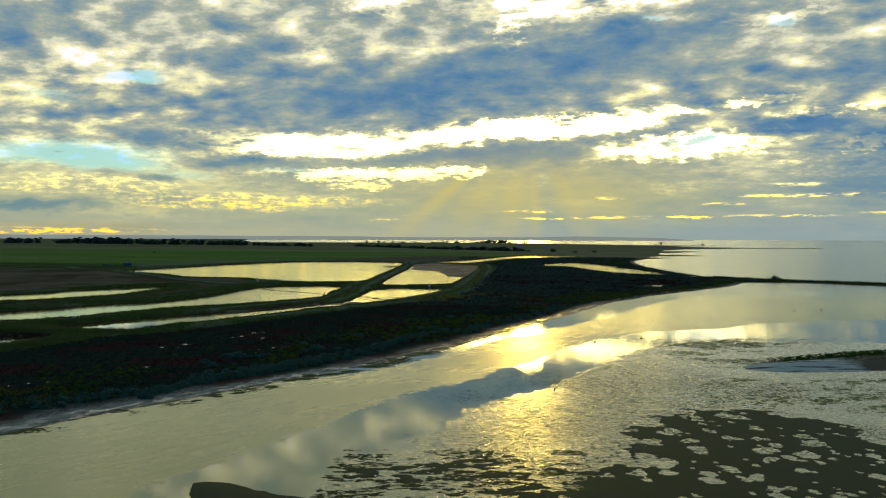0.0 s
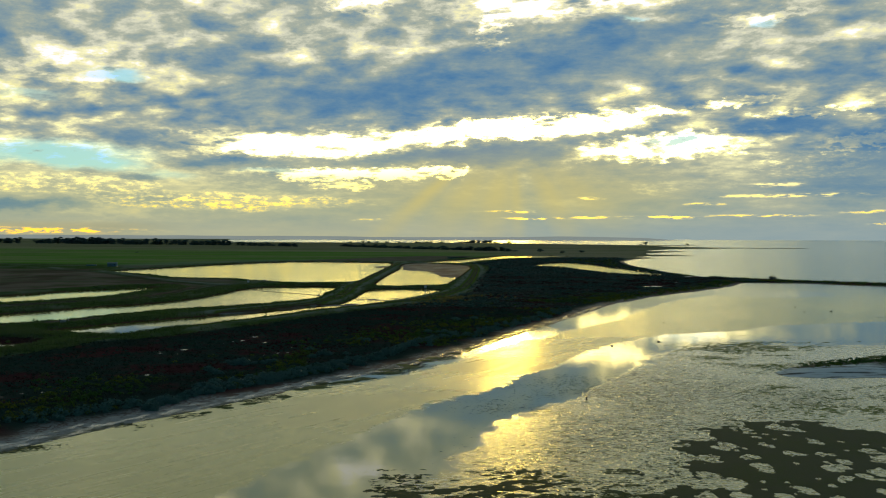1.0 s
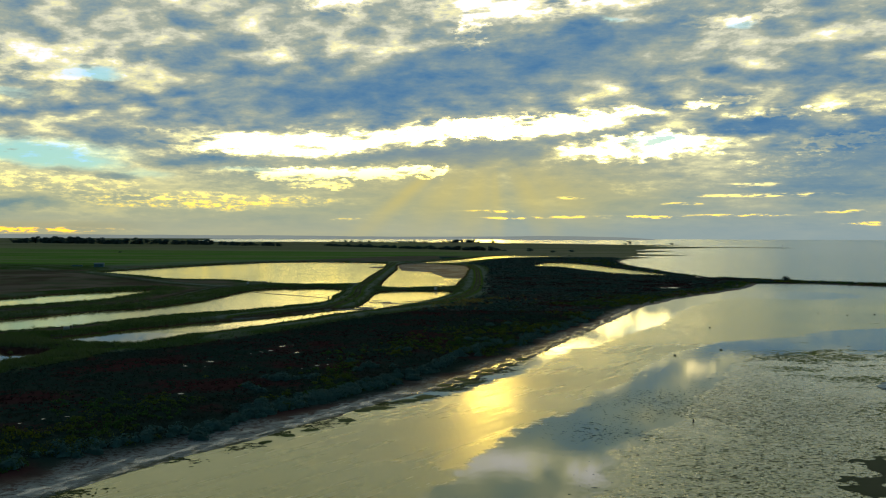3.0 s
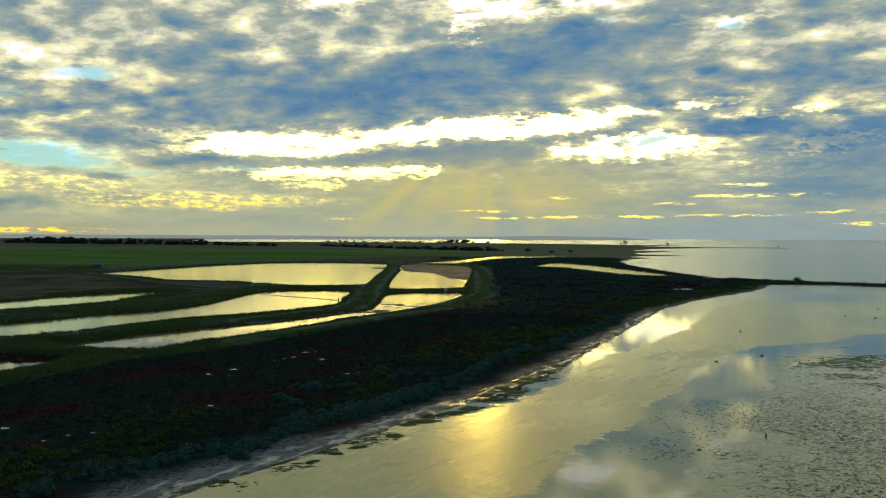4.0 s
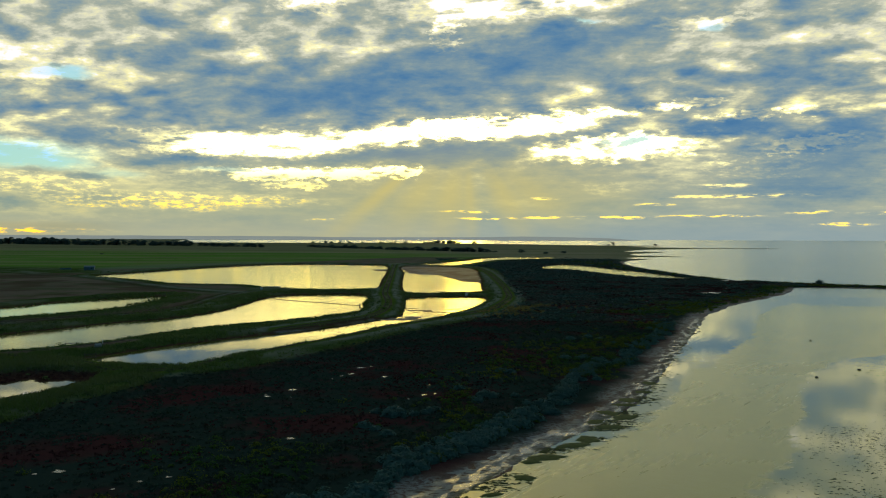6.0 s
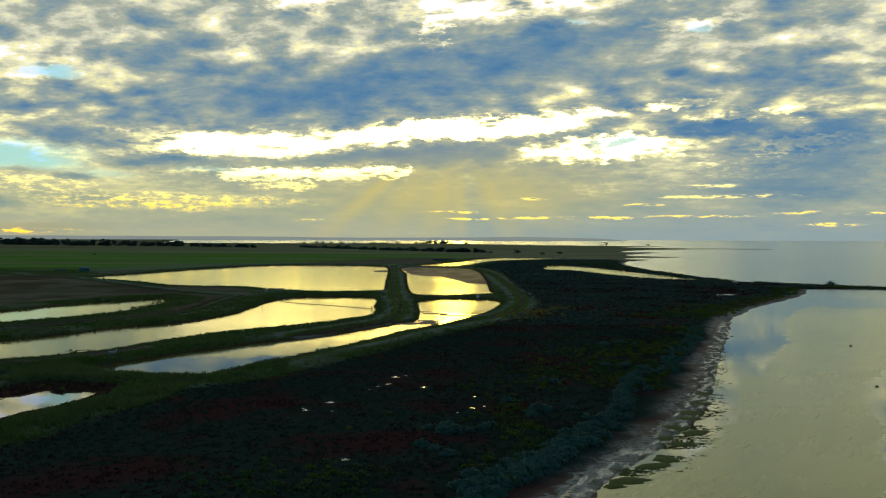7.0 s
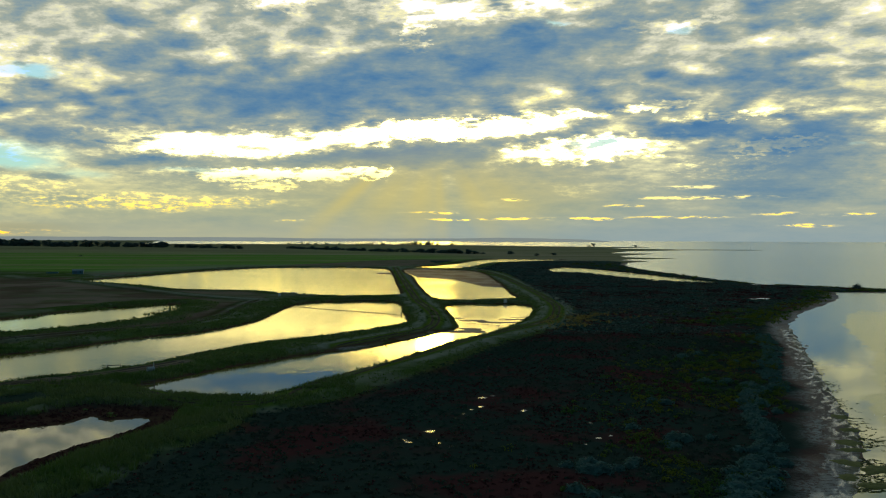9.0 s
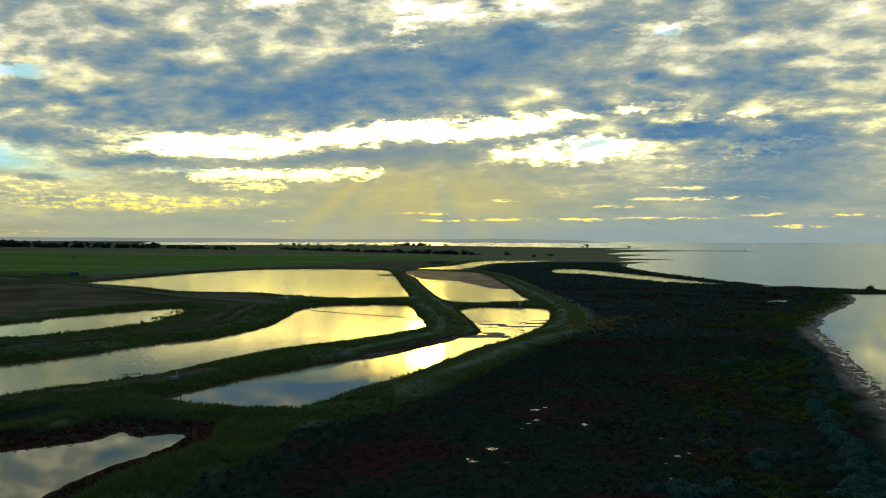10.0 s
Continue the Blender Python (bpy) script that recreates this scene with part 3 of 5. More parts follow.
TRACKS = [
    [(-31, 886), (-37, 698), (-41, 566), (-44, 465), (-43, 411), (-45, 370), (-50, 345), (-62, 325), (-75, 306)],
    [(36, 924), (34, 735), (24, 586), (16, 493), (9, 435), (0, 394), (-11, 362), (-36, 325), (-57, 287), (-71, 262), (-79, 245), (-84, 234), (-92, 230), (-101, 235), (-112, 246), (-125, 254), (-140, 250)],
    [(-150, 243), (-135, 252), (-121, 262), (-113, 271), (-108, 279)],
    [(-306, 720), (-269, 662), (-234, 633), (-201, 589), (-160, 524), (-129, 487), (-112, 474), (-104, 462)],
    [(-104, 478), (-111, 463), (-113.6, 424), (-114.7, 391), (-120.4, 365.5), (-133, 354), (-142.6, 346), (-153, 335), (-163, 324), (-185, 300)],
]
# Low mud bars in the near pond: both ends and half the width.
MUD_BARS = [(-35, 379, -29, 378, 1.3), (-30, 374, -24.5, 372, 1.2), (-23, 380, -14, 382, 1.3), (-45, 346, -35, 343.5, 1.9), (-24, 371, -17, 372, 1.0),
            (-38, 388, -33, 389, 0.7), (-19, 389, -11, 391, 0.7), (-31, 364, -26, 362, 0.8), (-39, 352, -33, 352, 0.9), (-36, 371, -33, 370, 0.7)]
# Bare ground beyond the far pond.
BARREN = [(-262, 746), (-212, 809), (-156, 903), (-80, 1049), (-12, 1174), (60, 1180), (20, 1010), (-14, 925), (-60, 912), (-100, 926), (-160, 905), (-200, 830), (-232, 742)]


def smooth(points, steps=4, closed=True):
    """A rounded line through the points (Catmull-Rom)."""
    p = np.array(points, float)
    count = len(p)
    line = []
    for i in range(count if closed else count - 1):
        if closed:
            a, b, c, d = p[i - 1], p[i], p[(i + 1) % count], p[(i + 2) % count]
        else:
            a, b, c, d = p[max(i - 1, 0)], p[i], p[i + 1], p[min(i + 2, count - 1)]
        for t in np.arange(steps) / steps:
            line.append(0.5 * (2 * b + (c - a) * t + (2 * a - 5 * b + 4 * c - d) * t * t + (3 * b - a - 3 * c + d) * t ** 3))
    if not closed:
        line.append(p[-1])
    return np.array(line)


def distance(X, Y, line, closed=True, reach=60.0):
    """Distance to a line, at most reach; inside a closed one it is negative."""
    flat_x, flat_y = X.ravel(), Y.ravel()
    result = np.full(flat_x.shape, reach)
    lo, hi = line.min(0) - reach, line.max(0) + reach
    some = np.nonzero((flat_x > lo[0]) & (flat_x < hi[0]) & (flat_y > lo[1]) & (flat_y < hi[1]))[0]
    x, y = flat_x[some], flat_y[some]
    best = np.full(x.shape, reach * reach)
    inside = np.zeros(x.shape, bool)
    ends = np.roll(line, -1, 0) if closed else line[1:]
    for (ax, ay), (bx, by) in zip(line, ends):
        ex, ey = bx - ax, by - ay
        t = np.clip(((x - ax) * ex + (y - ay) * ey) / (ex * ex + ey * ey + 1e-9), 0, 1)
        best = np.minimum(best, (x - ax - t * ex) ** 2 + (y - ay - t * ey) ** 2)
        if closed and abs(ey) > 1e-9:
            inside ^= ((ay > y) != (by > y)) & (x < ax + (y - ay) * ex / ey)
    d = np.sqrt(best)
    result[some] = np.where(inside, -d, d)
    return result.reshape(X.shape)


def step(x, low, high):
    t = np.clip((x - low) / (high - low), 0, 1)
    return t * t * (3 - 2 * t)


GRID_RNG = np.random.RandomState(7)
LATTICE = GRID_RNG.rand(256, 256)


def value_noise(X, Y, size):
    x, y = X / size, Y / size
    i, j = np.floor(x).astype(int), np.floor(y).astype(int)
    u, v = x - i, y - j
    u, v = u * u * (3 - 2 * u), v * v * (3 - 2 * v)
    g = lambda a, b: LATTICE[a % 256, b % 256]
    return (g(i, j) * (1 - u) + g(i + 1, j) * u) * (1 - v) + (g(i, j + 1) * (1 - u) + g(i + 1, j + 1) * u) * v


def rough_noise(X, Y, size, octaves=4):
    total, weight = 0, 0
    for o in range(octaves):
        total = total + value_noise(X + 37.1 * o, Y - 11.7 * o, size / 2 ** o) * 0.55 ** o
        weight += 0.55 ** o
    return total / weight


def far_rise(X, Y):
    """The sheet lifts a little far out, so that it meets the horizon within reach of the lens."""
    r = np.hypot(X, Y)
    return 12.5 * np.clip((r - 3000) / 1950, 0, 1.0) ** 2


POND_LINES = {name: smooth(points) for name, points in PONDS.items()}
LAND_LINE = np.array(LAND, float)
TRACK_LINES = [smooth(t, 4, False) for t in TRACKS]
BANKED = ("far_pond", "long_pond", "near_pond", "mud_pond", "back_pond", "reed_pond", "corner_pond")
MUD_LINE = [np.array(p, float) for p in ([(-27, 697), (-3, 662), (-1, 595), (12, 566), (14, 545), (40, 640), (40, 870), (-30, 870)],)]


def beach_width(Y):
    """How much wider than usual the beach is."""
    return 1 + 0.45 * (1 - step(Y, 112, 185))


def land(X, Y):
    return survey(X, Y)[:4]


def survey(X, Y):
    """Height of the ground, its cover (field, bare earth, samphire, sand), distances to ponds and sea, and wear."""
    wobble = (rough_noise(X, Y, 9.0) - 0.5)
    broad = rough_noise(X, Y, 60.0)
    sea = distance(X, Y, LAND_LINE, reach=120.0) + wobble * 3.5 + (rough_noise(X, Y, 2.6, 2) - 0.5) * 1.8 * (Y < 700)
    sea = np.where(sea < 0, sea / beach_width(Y), sea)
    inland = step(-sea, 0.0, 14.0)
    z = np.where(sea > 0, -0.022 * sea, 0.022 * np.minimum(-sea, 5.0) + 0.6 * inland * step(-sea, 1.0, 14.0))
    z = z + np.where(sea < -4, wobble * 0.35 + (broad - 0.5) * 0.35, 0.0) * step(-sea, 4, 18)
    # banks round the ponds
    near = np.full(X.shape, 60.0)
    for name in BANKED:
        near = np.minimum(near, distance(X, Y, POND_LINES[name]) + wobble * (1.6 if name != "reed_pond" else 4.0))
    bank = step(near, 0.0, 4.5) * (1 - step(near, 10.0, 17.0))
    crest = 1.25 + 0.2 * (broad - 0.5) + 0.25 * wobble
    z = np.where(near > 0, np.where(near < 17, np.maximum(z * step(near, -1, 4), crest * bank), z), np.where(near < 0, -0.7 * step(-near, 0.0, 4.0), z))
    lagoon = distance(X, Y, POND_LINES["marsh_lagoon"]) + wobble * 5.0
    z = np.where(lagoon < 0, -0.5 * step(-lagoon, 0, 4), np.where(lagoon < 6, z * step(lagoon, 0, 6) + 0.02, z))
    # bare mud left dry in the ponds
    dry = distance(X, Y, MUD_LINE[0]) + wobble * 14
    pond = distance(X, Y, POND_LINES["mud_pond"])
    z = np.where((pond < 0) & (dry < 0), 0.03 + 0.03 * wobble, z)
    pond = distance(X, Y, POND_LINES["near_pond"])
    torn = rough_noise(X * 0.45, Y * 0.9, 3.2, 3) - 0.5
    for x0, y0, x1, y1, half in MUD_BARS:
        t = np.clip(((X - x0) * (x1 - x0) + (Y - y0) * (y1 - y0)) / ((x1 - x0) ** 2 + (y1 - y0) ** 2), 0, 1)
        off = np.hypot(X - x0 - t * (x1 - x0), (Y - y0 - t * (y1 - y0)) * 0.42)
        z = np.where((pond < 0) & (off < half * (1.25 + 3.2 * torn)), 0.03 + 0.02 * wobble, z)
    # the corner pond lies in a low basin
    rim = distance(X, Y, POND_LINES["corner_pond"], reach=30.0)
    z = np.where((rim > 0) & (rim < 14) & (X < -98), np.minimum(z, 0.12 + 1.6 * step(rim, 2 + 3 * step(Y, 212, 224), 9 + 2 * step(Y, 212, 224))), z)
    # a low grassy spit in the far pond
    spit = np.hypot((X + 43) / 9.0, (Y - 767) / 16.0) + 0.5 * wobble
    z = np.where(spit < 1, np.maximum(z, 0.35 * step(1 - spit, 0.0, 0.5) + 0.02), z)
    # wheel tracks
    wheel = np.full(X.shape, 60.0)
    for line in TRACK_LINES[:2]:
        wheel = np.minimum(wheel, distance(X, Y, line, False))
    third = distance(X, Y, TRACK_LINES[2], False)
    road = distance(X, Y, TRACK_LINES[3], False)
    lane = distance(X, Y, TRACK_LINES[4], False)
    crown = np.minimum(road, lane)
    z = np.where((crown < 9) & (near > 0), np.maximum(z, 1.15 * (1 - step(crown, 4.0, 9.0))), z)
    driven = wheel
    wheel = np.minimum(wheel, third)
    rut = np.exp(-((wheel - 0.95) / 0.33) ** 2)
    verge = 1 - step(wheel, 1.8, 3.2)
    z = z * (1 - 0.6 * verge) + 0.6 * verge * np.maximum(z, 1.1) - 0.09 * rut
    barren = (1 - step(distance(X, Y, np.array(BARREN, float), reach=60.0) + 20 * wobble, -6, 6)) * (near > 3)
    # cover
    flat = (near > 14)
    field = step(Y + 0.35 * X, 660, 720) * (1 - step(X, 60, 200)) * (sea < -10) * flat * (1 - 0.9 * step(Y + 0.5 * X, 1480, 1640) * step(-X, 60, 260))
    brown = ((X < -110) & (Y > 300) & (Y < 690)) * step(near, 9, 16)
    shore_side = step(X - (-100 + (Y - 230) * 0.25), -14, -6) * (Y < 1000) * step(near, 12.0, 18.0) * (sea < 0)
    left_marsh = ((X < -95) & (Y < 250)) * step(near, 13, 18)
    rim = distance(X, Y, POND_LINES["corner_pond"], reach=30.0) + 3 * wobble
    margin = (1 - step(rim, 3 + 3 * step(Y, 212, 224), 6 + 3 * step(Y, 212, 224))) * (rim > 0) * (X < -98)
    left_marsh = np.maximum(left_marsh, margin)
    samphire = np.clip(shore_side + left_marsh * 0.9 + 0.3 * brown + (near < 0) * 0.6, 0, 1) * (sea < 2)
    field = field * (1 - samphire) * (1 - barren)
    samphire = samphire * (1 - verge)
    bare = np.clip(0.45 * rut + (1 - step(near, 0.0, 1.4)) * (near > 0) * 0.7, 0, 1)
    bare = np.maximum(bare, 0.75 * brown * (broad + 0.5))
    bare = np.maximum(bare, 0.8 * (1 - step(third, 1.6, 3.0)))
    bare = np.maximum(bare, 0.85 * barren)
    bare = bare * step(crown, 6, 9)
    sand = np.clip((1 - step(-sea, 4.0, 8.0 + 5 * wobble)) * (Y < 520), 0, 1)
    sand = np.maximum(sand, (1 - step(-sea, 3, 9)) * (Y >= 600) * (Y < 1100))
    sand = np.where((near < -0.3) & (z > 0), 1.0, sand)
    # wear: pale clay slopes beside the tracks, green verges, dry olive ground
    patchy = step(rough_noise(X * 0.8, Y * 0.8, 5.0, 3), 0.3, 0.55)
    pale = step(driven, 2.6, 3.5) * (1 - step(driven, 5.0, 8.5 + 3 * wobble)) * (0.55 + 0.45 * patchy) * (near > 1.2) * (0.35 + 0.65 * step(Y, 255, 285))
    north = distance(X, Y, POND_LINES["far_pond"], reach=140.0) + 12 * wobble
    pale = np.maximum(pale, 0.75 * step(north, 3, 6) * (1 - step(north, 45, 95)) * ((X < 0) & (Y > 640) & (Y > 690 - 2.0 * (X + 234))) * (0.5 + 0.5 * patchy))
    pale = np.maximum(pale, (1 - step(road, 2.5, 4.5)) * (0.6 + 0.4 * patchy))
    pale = np.maximum(pale, step(lane, 0.8, 1.4) * (1 - step(lane, 2.6, 4.2)) * (0.5 + 0.5 * patchy))
    green = (1 - step(driven, 2.2, 3.2)) * step(driven, 0.5, 1.5) + (1 - step(near, 1.2, 2.6)) * (near > 0) * 0.7
    dry = step(Y - 0.1 * X, 1000, 1120) * step(X, 20, 160) + 0.75 * step(Y + 0.3 * X + 160 * (broad - 0.5), 1380, 1480) * (1 - step(X, 40, 160))
    rust = np.maximum(margin, 0.9 * (1 - step(near, 0.6, 2.6 + 2 * wobble)) * (near > -0.5))
    rust = np.maximum(rust, 0.5 * brown * step(rough_noise(X, Y, 24.0, 3), 0.45, 0.6))
    wear = np.stack([np.clip(pale, 0, 1), np.clip(green, 0, 1), np.clip(dry, 0, 1) * (sea < -2), np.clip(rust, 0, 1)], -1)
    z = z + far_rise(X, Y)
    return z, np.stack([field, bare, samphire, sand], -1), near, sea, wear


def sheet(name, xs, ys, z, mat, keep=None, cover=None):
    """A grid mesh over xs by ys; keep picks the cells that are built."""
    nx, ny = len(xs), len(ys)
    X, Y = np.meshgrid(xs, ys)
    co = np.stack([X, Y, z], -1).reshape(-1, 3)
    idx = np.arange(nx * ny).reshape(ny, nx)
    quads = np.stack([idx[:-1, :-1], idx[:-1, 1:], idx[1:, 1:], idx[1:, :-1]], -1).reshape(-1, 4)
    if keep is not None:
        quads = quads[keep.reshape(-1)]
        used = np.unique(quads)
        back_to = np.zeros(nx * ny, int)
        back_to[used] = np.arange(len(used))
        co, quads = co[used], back_to[quads]
        cover = cover.reshape(-1, 4)[used] if cover is not None else None
    return mesh_object(name, co, quads, mat, cover)


def mesh_object(name, co, faces, mat, cover=None, shade=True):
    me = bpy.data.meshes.new(name)
    faces = np.asarray(faces)
    sides = faces.shape[1]
    me.vertices.add(len(co))
    me.vertices.foreach_set("co", np.asarray(co, np.float32).ravel())
    me.loops.add(faces.size)
    me.loops.foreach_set("vertex_index", faces.astype(np.int32).ravel())
    me.polygons.add(len(faces))
    me.polygons.foreach_set("loop_start", np.arange(0, faces.size, sides, dtype=np.int32))
    if shade:
        me.polygons.foreach_set("use_smooth", np.ones(len(faces), bool))
    if cover is not None:
        layer = me.attributes.new("cover", "FLOAT_COLOR", "POINT")
        layer.data.foreach_set("color", np.asarray(cover, np.float32).ravel())
    me.materials.append(mat)
    me.update(calc_edges=True)
    me.validate()
    return new(name, me)


def graded(start, stop, first, growth, most):
    values, gap = [start], first
    while values[-1] < stop:
        values.append(values[-1] + gap)
        gap = min(gap * growth, most)
    values[-1] = stop
    return values


right = graded(130, 5000, 1.0, 1.035, 90)
left = [-x for x in graded(160, 5000, 1.0, 1.03, 90)][::-1]
XS = np.array(left + list(np.arange(-159, 130, 1.05)) + right)
YS = np.array(list(np.arange(-260, 80, 8.0)) + list(np.arange(80, 270, 0.95)) + graded(270, 5000, 0.95, 1.0095, 60))
GX, GY = np.meshgrid(XS, YS)
GZ, COVER, _, _, WEAR = survey(GX, GY)
ground = sheet("ground", XS, YS, GZ, M_GROUND, cover=COVER)
worn = ground.data.attributes.new("wear", "FLOAT_COLOR", "POINT")
worn.data.foreach_set("color", WEAR.astype(np.float32).ravel())
tagged(ground, "dark saltmarsh, grassy banks and green fields", "ground", kind="structure")


def ground_height(x, y):
    z = land(np.array([[float(x)]]), np.array([[float(y)]]))[0]
    return float(z[0, 0])


def fan_sheet(name, line, z, mat, still=None):
    """A level polygon."""
    bm = bmesh.new()
    bm.faces.new([bm.verts.new((x, y, z)) for x, y in line])
    bm.normal_update()
    if bm.faces[:][0].normal.z < 0:
        bmesh.ops.reverse_faces(bm, faces=bm.faces[:])
    bmesh.ops.triangulate(bm, faces=bm.faces[:])
    for cut in np.linspace(still[0] - 2, still[1] + 2, 12) if still and still[0] > 0 else ():
        bmesh.ops.bisect_plane(bm, geom=bm.verts[:] + bm.edges[:] + bm.faces[:], plane_co=(0, cut, 0), plane_no=(0, 1, 0))
    me = bpy.data.meshes.new(name)
    bm.to_mesh(me)
    bm.free()
    me.materials.append(mat)
    if still:
        layer = me.attributes.new("cover", "FLOAT_COLOR", "POINT")
        for v, item in zip(me.vertices, layer.data):
            c = 1.0 - float(step(v.co.y, *still))
            item.color = (c, 0.0, 0.0, 0.0)
    return new(name, me)


# the sea, with its tidal flats
FLATS = [(-31, 96), (-19, 121.5), (-9.5, 145.5), (-4, 152.5), (4.5, 164.5), (12.5, 180), (19, 190), (24, 202), (36, 224), (46, 236), (58, 248), (80, 257), (95, 272), (150, 290), (320, 300), (320, 40), (-50, 40)]
sx = np.array([-x for x in graded(130, 5000, 5, 1.12, 150)][::-1] + list(np.arange(-126, 210, 2.4)) + graded(210, 5000, 5, 1.12, 150))
sy = np.array(list(np.arange(-260, 40, 20.0)) + list(np.arange(40, 420, 2.4)) + graded(420, 5000, 5, 1.06, 120))
wx, wy = np.meshgrid(sx, sy)
flats = distance(wx, wy, np.array(FLATS, float), reach=60.0)
out_sea = distance(wx, wy, LAND_LINE, reach=60.0)
bay = step(wy, 215, 260) * (wy < 540) * (wx > 0)
calm = np.clip(0.5 - flats / 7.0, 0, 1)
lane = np.where(wy > 235, 9 + 7 * step(wy, 240, 300), 5.0)
calm = np.maximum(calm, np.clip(0.5 - (out_sea - lane) / 7.0, 0, 1) * (out_sea > -5) * step(wy, 150, 175) * (wy < 540))
calm = np.maximum(calm, 0.9 * np.exp(-((wx - 150) / 45) ** 2 - ((wy - 425) / 40) ** 2))
shoal = step(-flats, 8, 24) * (1 - 0.8 * step(wy, 205, 235))
calm = np.stack([calm, bay, step(wy, 330, 520), shoal], -1)
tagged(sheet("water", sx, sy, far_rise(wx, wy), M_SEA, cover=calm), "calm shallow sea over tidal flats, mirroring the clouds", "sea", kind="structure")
for name, line in POND_LINES.items():
    tangent = np.roll(line, -1, 0) - np.roll(line, 1, 0)
    normal = np.stack([tangent[:, 1], -tangent[:, 0]], -1) / (np.linalg.norm(tangent, axis=1)[:, None] + 1e-9)
    area = np.sum(line[:, 0] * np.roll(line[:, 1], -1) - np.roll(line[:, 0], -1) * line[:, 1])
    grown = line + normal * (1.6 if area > 0 else -1.6)
    still = {"corner_pond": (900, 901), "near_pond": (250, 288)}.get(name, (-2, -1))
    tagged(fan_sheet(name + "_water", grown, 0.012, M_POND, still), "still pond water reflecting the golden sky", "pond", kind="structure")

# hills beyond the far water
hx = np.linspace(-34, 17.5, 260)
ridge = rough_noise(hx * 30, hx * 0 + 5.0, 120.0, 5)
tall = 17.5 + 7 * (ridge - 0.5) + 5.0 * step(-hx, -5, 25) + 5 * np.exp(-((hx - 9) / 3) ** 2)
tall = tall * (1 - step(hx, 13, 17.5))
top = [(4740 * math.sin(radians(a)), 4740 * math.cos(radians(a)), 7 + h) for a, h in zip(hx, tall)]
foot = [(4700 * math.sin(radians(a)), 4700 * math.cos(radians(a)), 2.0) for a in hx]
rear = [(4785 * math.sin(radians(a)), 4785 * math.cos(radians(a)), 2.0) for a in hx]
rows = np.array(foot + top + rear)
m = len(hx)
faces = [(r * m + i, r * m + i + 1, (r + 1) * m + i + 1, (r + 1) * m + i) for r in range(2) for i in range(m - 1)]
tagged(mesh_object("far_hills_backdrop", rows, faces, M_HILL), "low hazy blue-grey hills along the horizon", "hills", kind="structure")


# wheel ruts worn into the tops of the banks
def ribbon(name, line, offset, wide, mat, rng):
    dense = []
    for a, b in zip(line, line[1:]):
        cuts = max(1, int(np.hypot(*(b - a)) / 2.5))
        dense += [a + (b - a) * i / cuts for i in range(cuts)]
    dense = np.array(dense + [line[-1]])
    tangent = np.gradient(dense, axis=0)
    normal = np.stack([-tangent[:, 1], tangent[:, 0]], -1) / (np.linalg.norm(tangent, axis=1)[:, None] + 1e-9)
    wander = 0.12 * rng.randn(len(dense))
    edges = []
    for side in (-1, 1):
        width = wide * (0.75 + 0.5 * rng.rand(len(dense)))
        edge = dense + normal * (offset + wander + side * width)[:, None]
        height = land(edge[None, :, 0], edge[None, :, 1])[0][0]
        edges.append(np.concatenate([edge, height[:, None] + 0.06], 1))
    count = len(dense)
    co = np.concatenate(edges)
    i = np.arange(count - 1)
    return mesh_object(name, co, np.stack([i, i + 1, count + i + 1, count + i], -1), mat)


rut_rng = np.random.RandomState(17)
for line in TRACK_LINES[:3] + TRACK_LINES[4:]:
    for side in (-1.05, 1.05):
        tagged(ribbon("wheel_rut", line, side, 0.36, M_RUT, rut_rng), "dark bare wheel rut along the top of the bank", "wheel rut", kind="structure")

# ---------------------------------------------------------------- plants
RNG = np.random.RandomState(11)


def leaf_quads(centres, radii, heights, leaves, size, rng, lift=0.0):
    """Leaf cards strewn over low domes; one dome a row of centres."""
    count = len(centres)
    which = np.repeat(np.arange(count), leaves)
    total = len(which)
    a = rng.rand(total) * 2 * np.pi
    up = rng.rand(total) ** 0.7
    shell = 0.72 + 0.34 * rng.rand(total)
    lumps = 1 + 0.22 * np.sin(3 * a + which * 1.7) + 0.12 * np.sin(5 * a - which)
    flat = np.sqrt(np.clip(1 - up * up, 0.03, 1)) * shell * lumps
    out = np.stack([np.cos(a) * flat, np.sin(a) * flat, up * shell], -1)
    p = centres[which] + out * np.stack([radii[which], radii[which], heights[which]], -1)
    p[:, 2] += lift
    normal = out + np.array([0.0, 0.0, 0.25]) + 0.26 * rng.randn(total, 3)
    normal /= np.linalg.norm(normal, axis=1)[:, None] + 1e-9
    side = np.cross(normal, rng.randn(total, 3))
    side /= np.linalg.norm(side, axis=1)[:, None] + 1e-9
    along = np.cross(normal, side)
    s = (size * (0.6 + 0.8 * rng.rand(total)))[:, None] if np.isscalar(size) else (size[which] * (0.6 + 0.8 * rng.rand(total)))[:, None]
    co = np.stack([p - side * s * 0.45, p - along * s, p + side * s * 0.45, p + along * s], 1).reshape(-1, 3)
    return co, np.arange(total * 4).reshape(-1, 4)


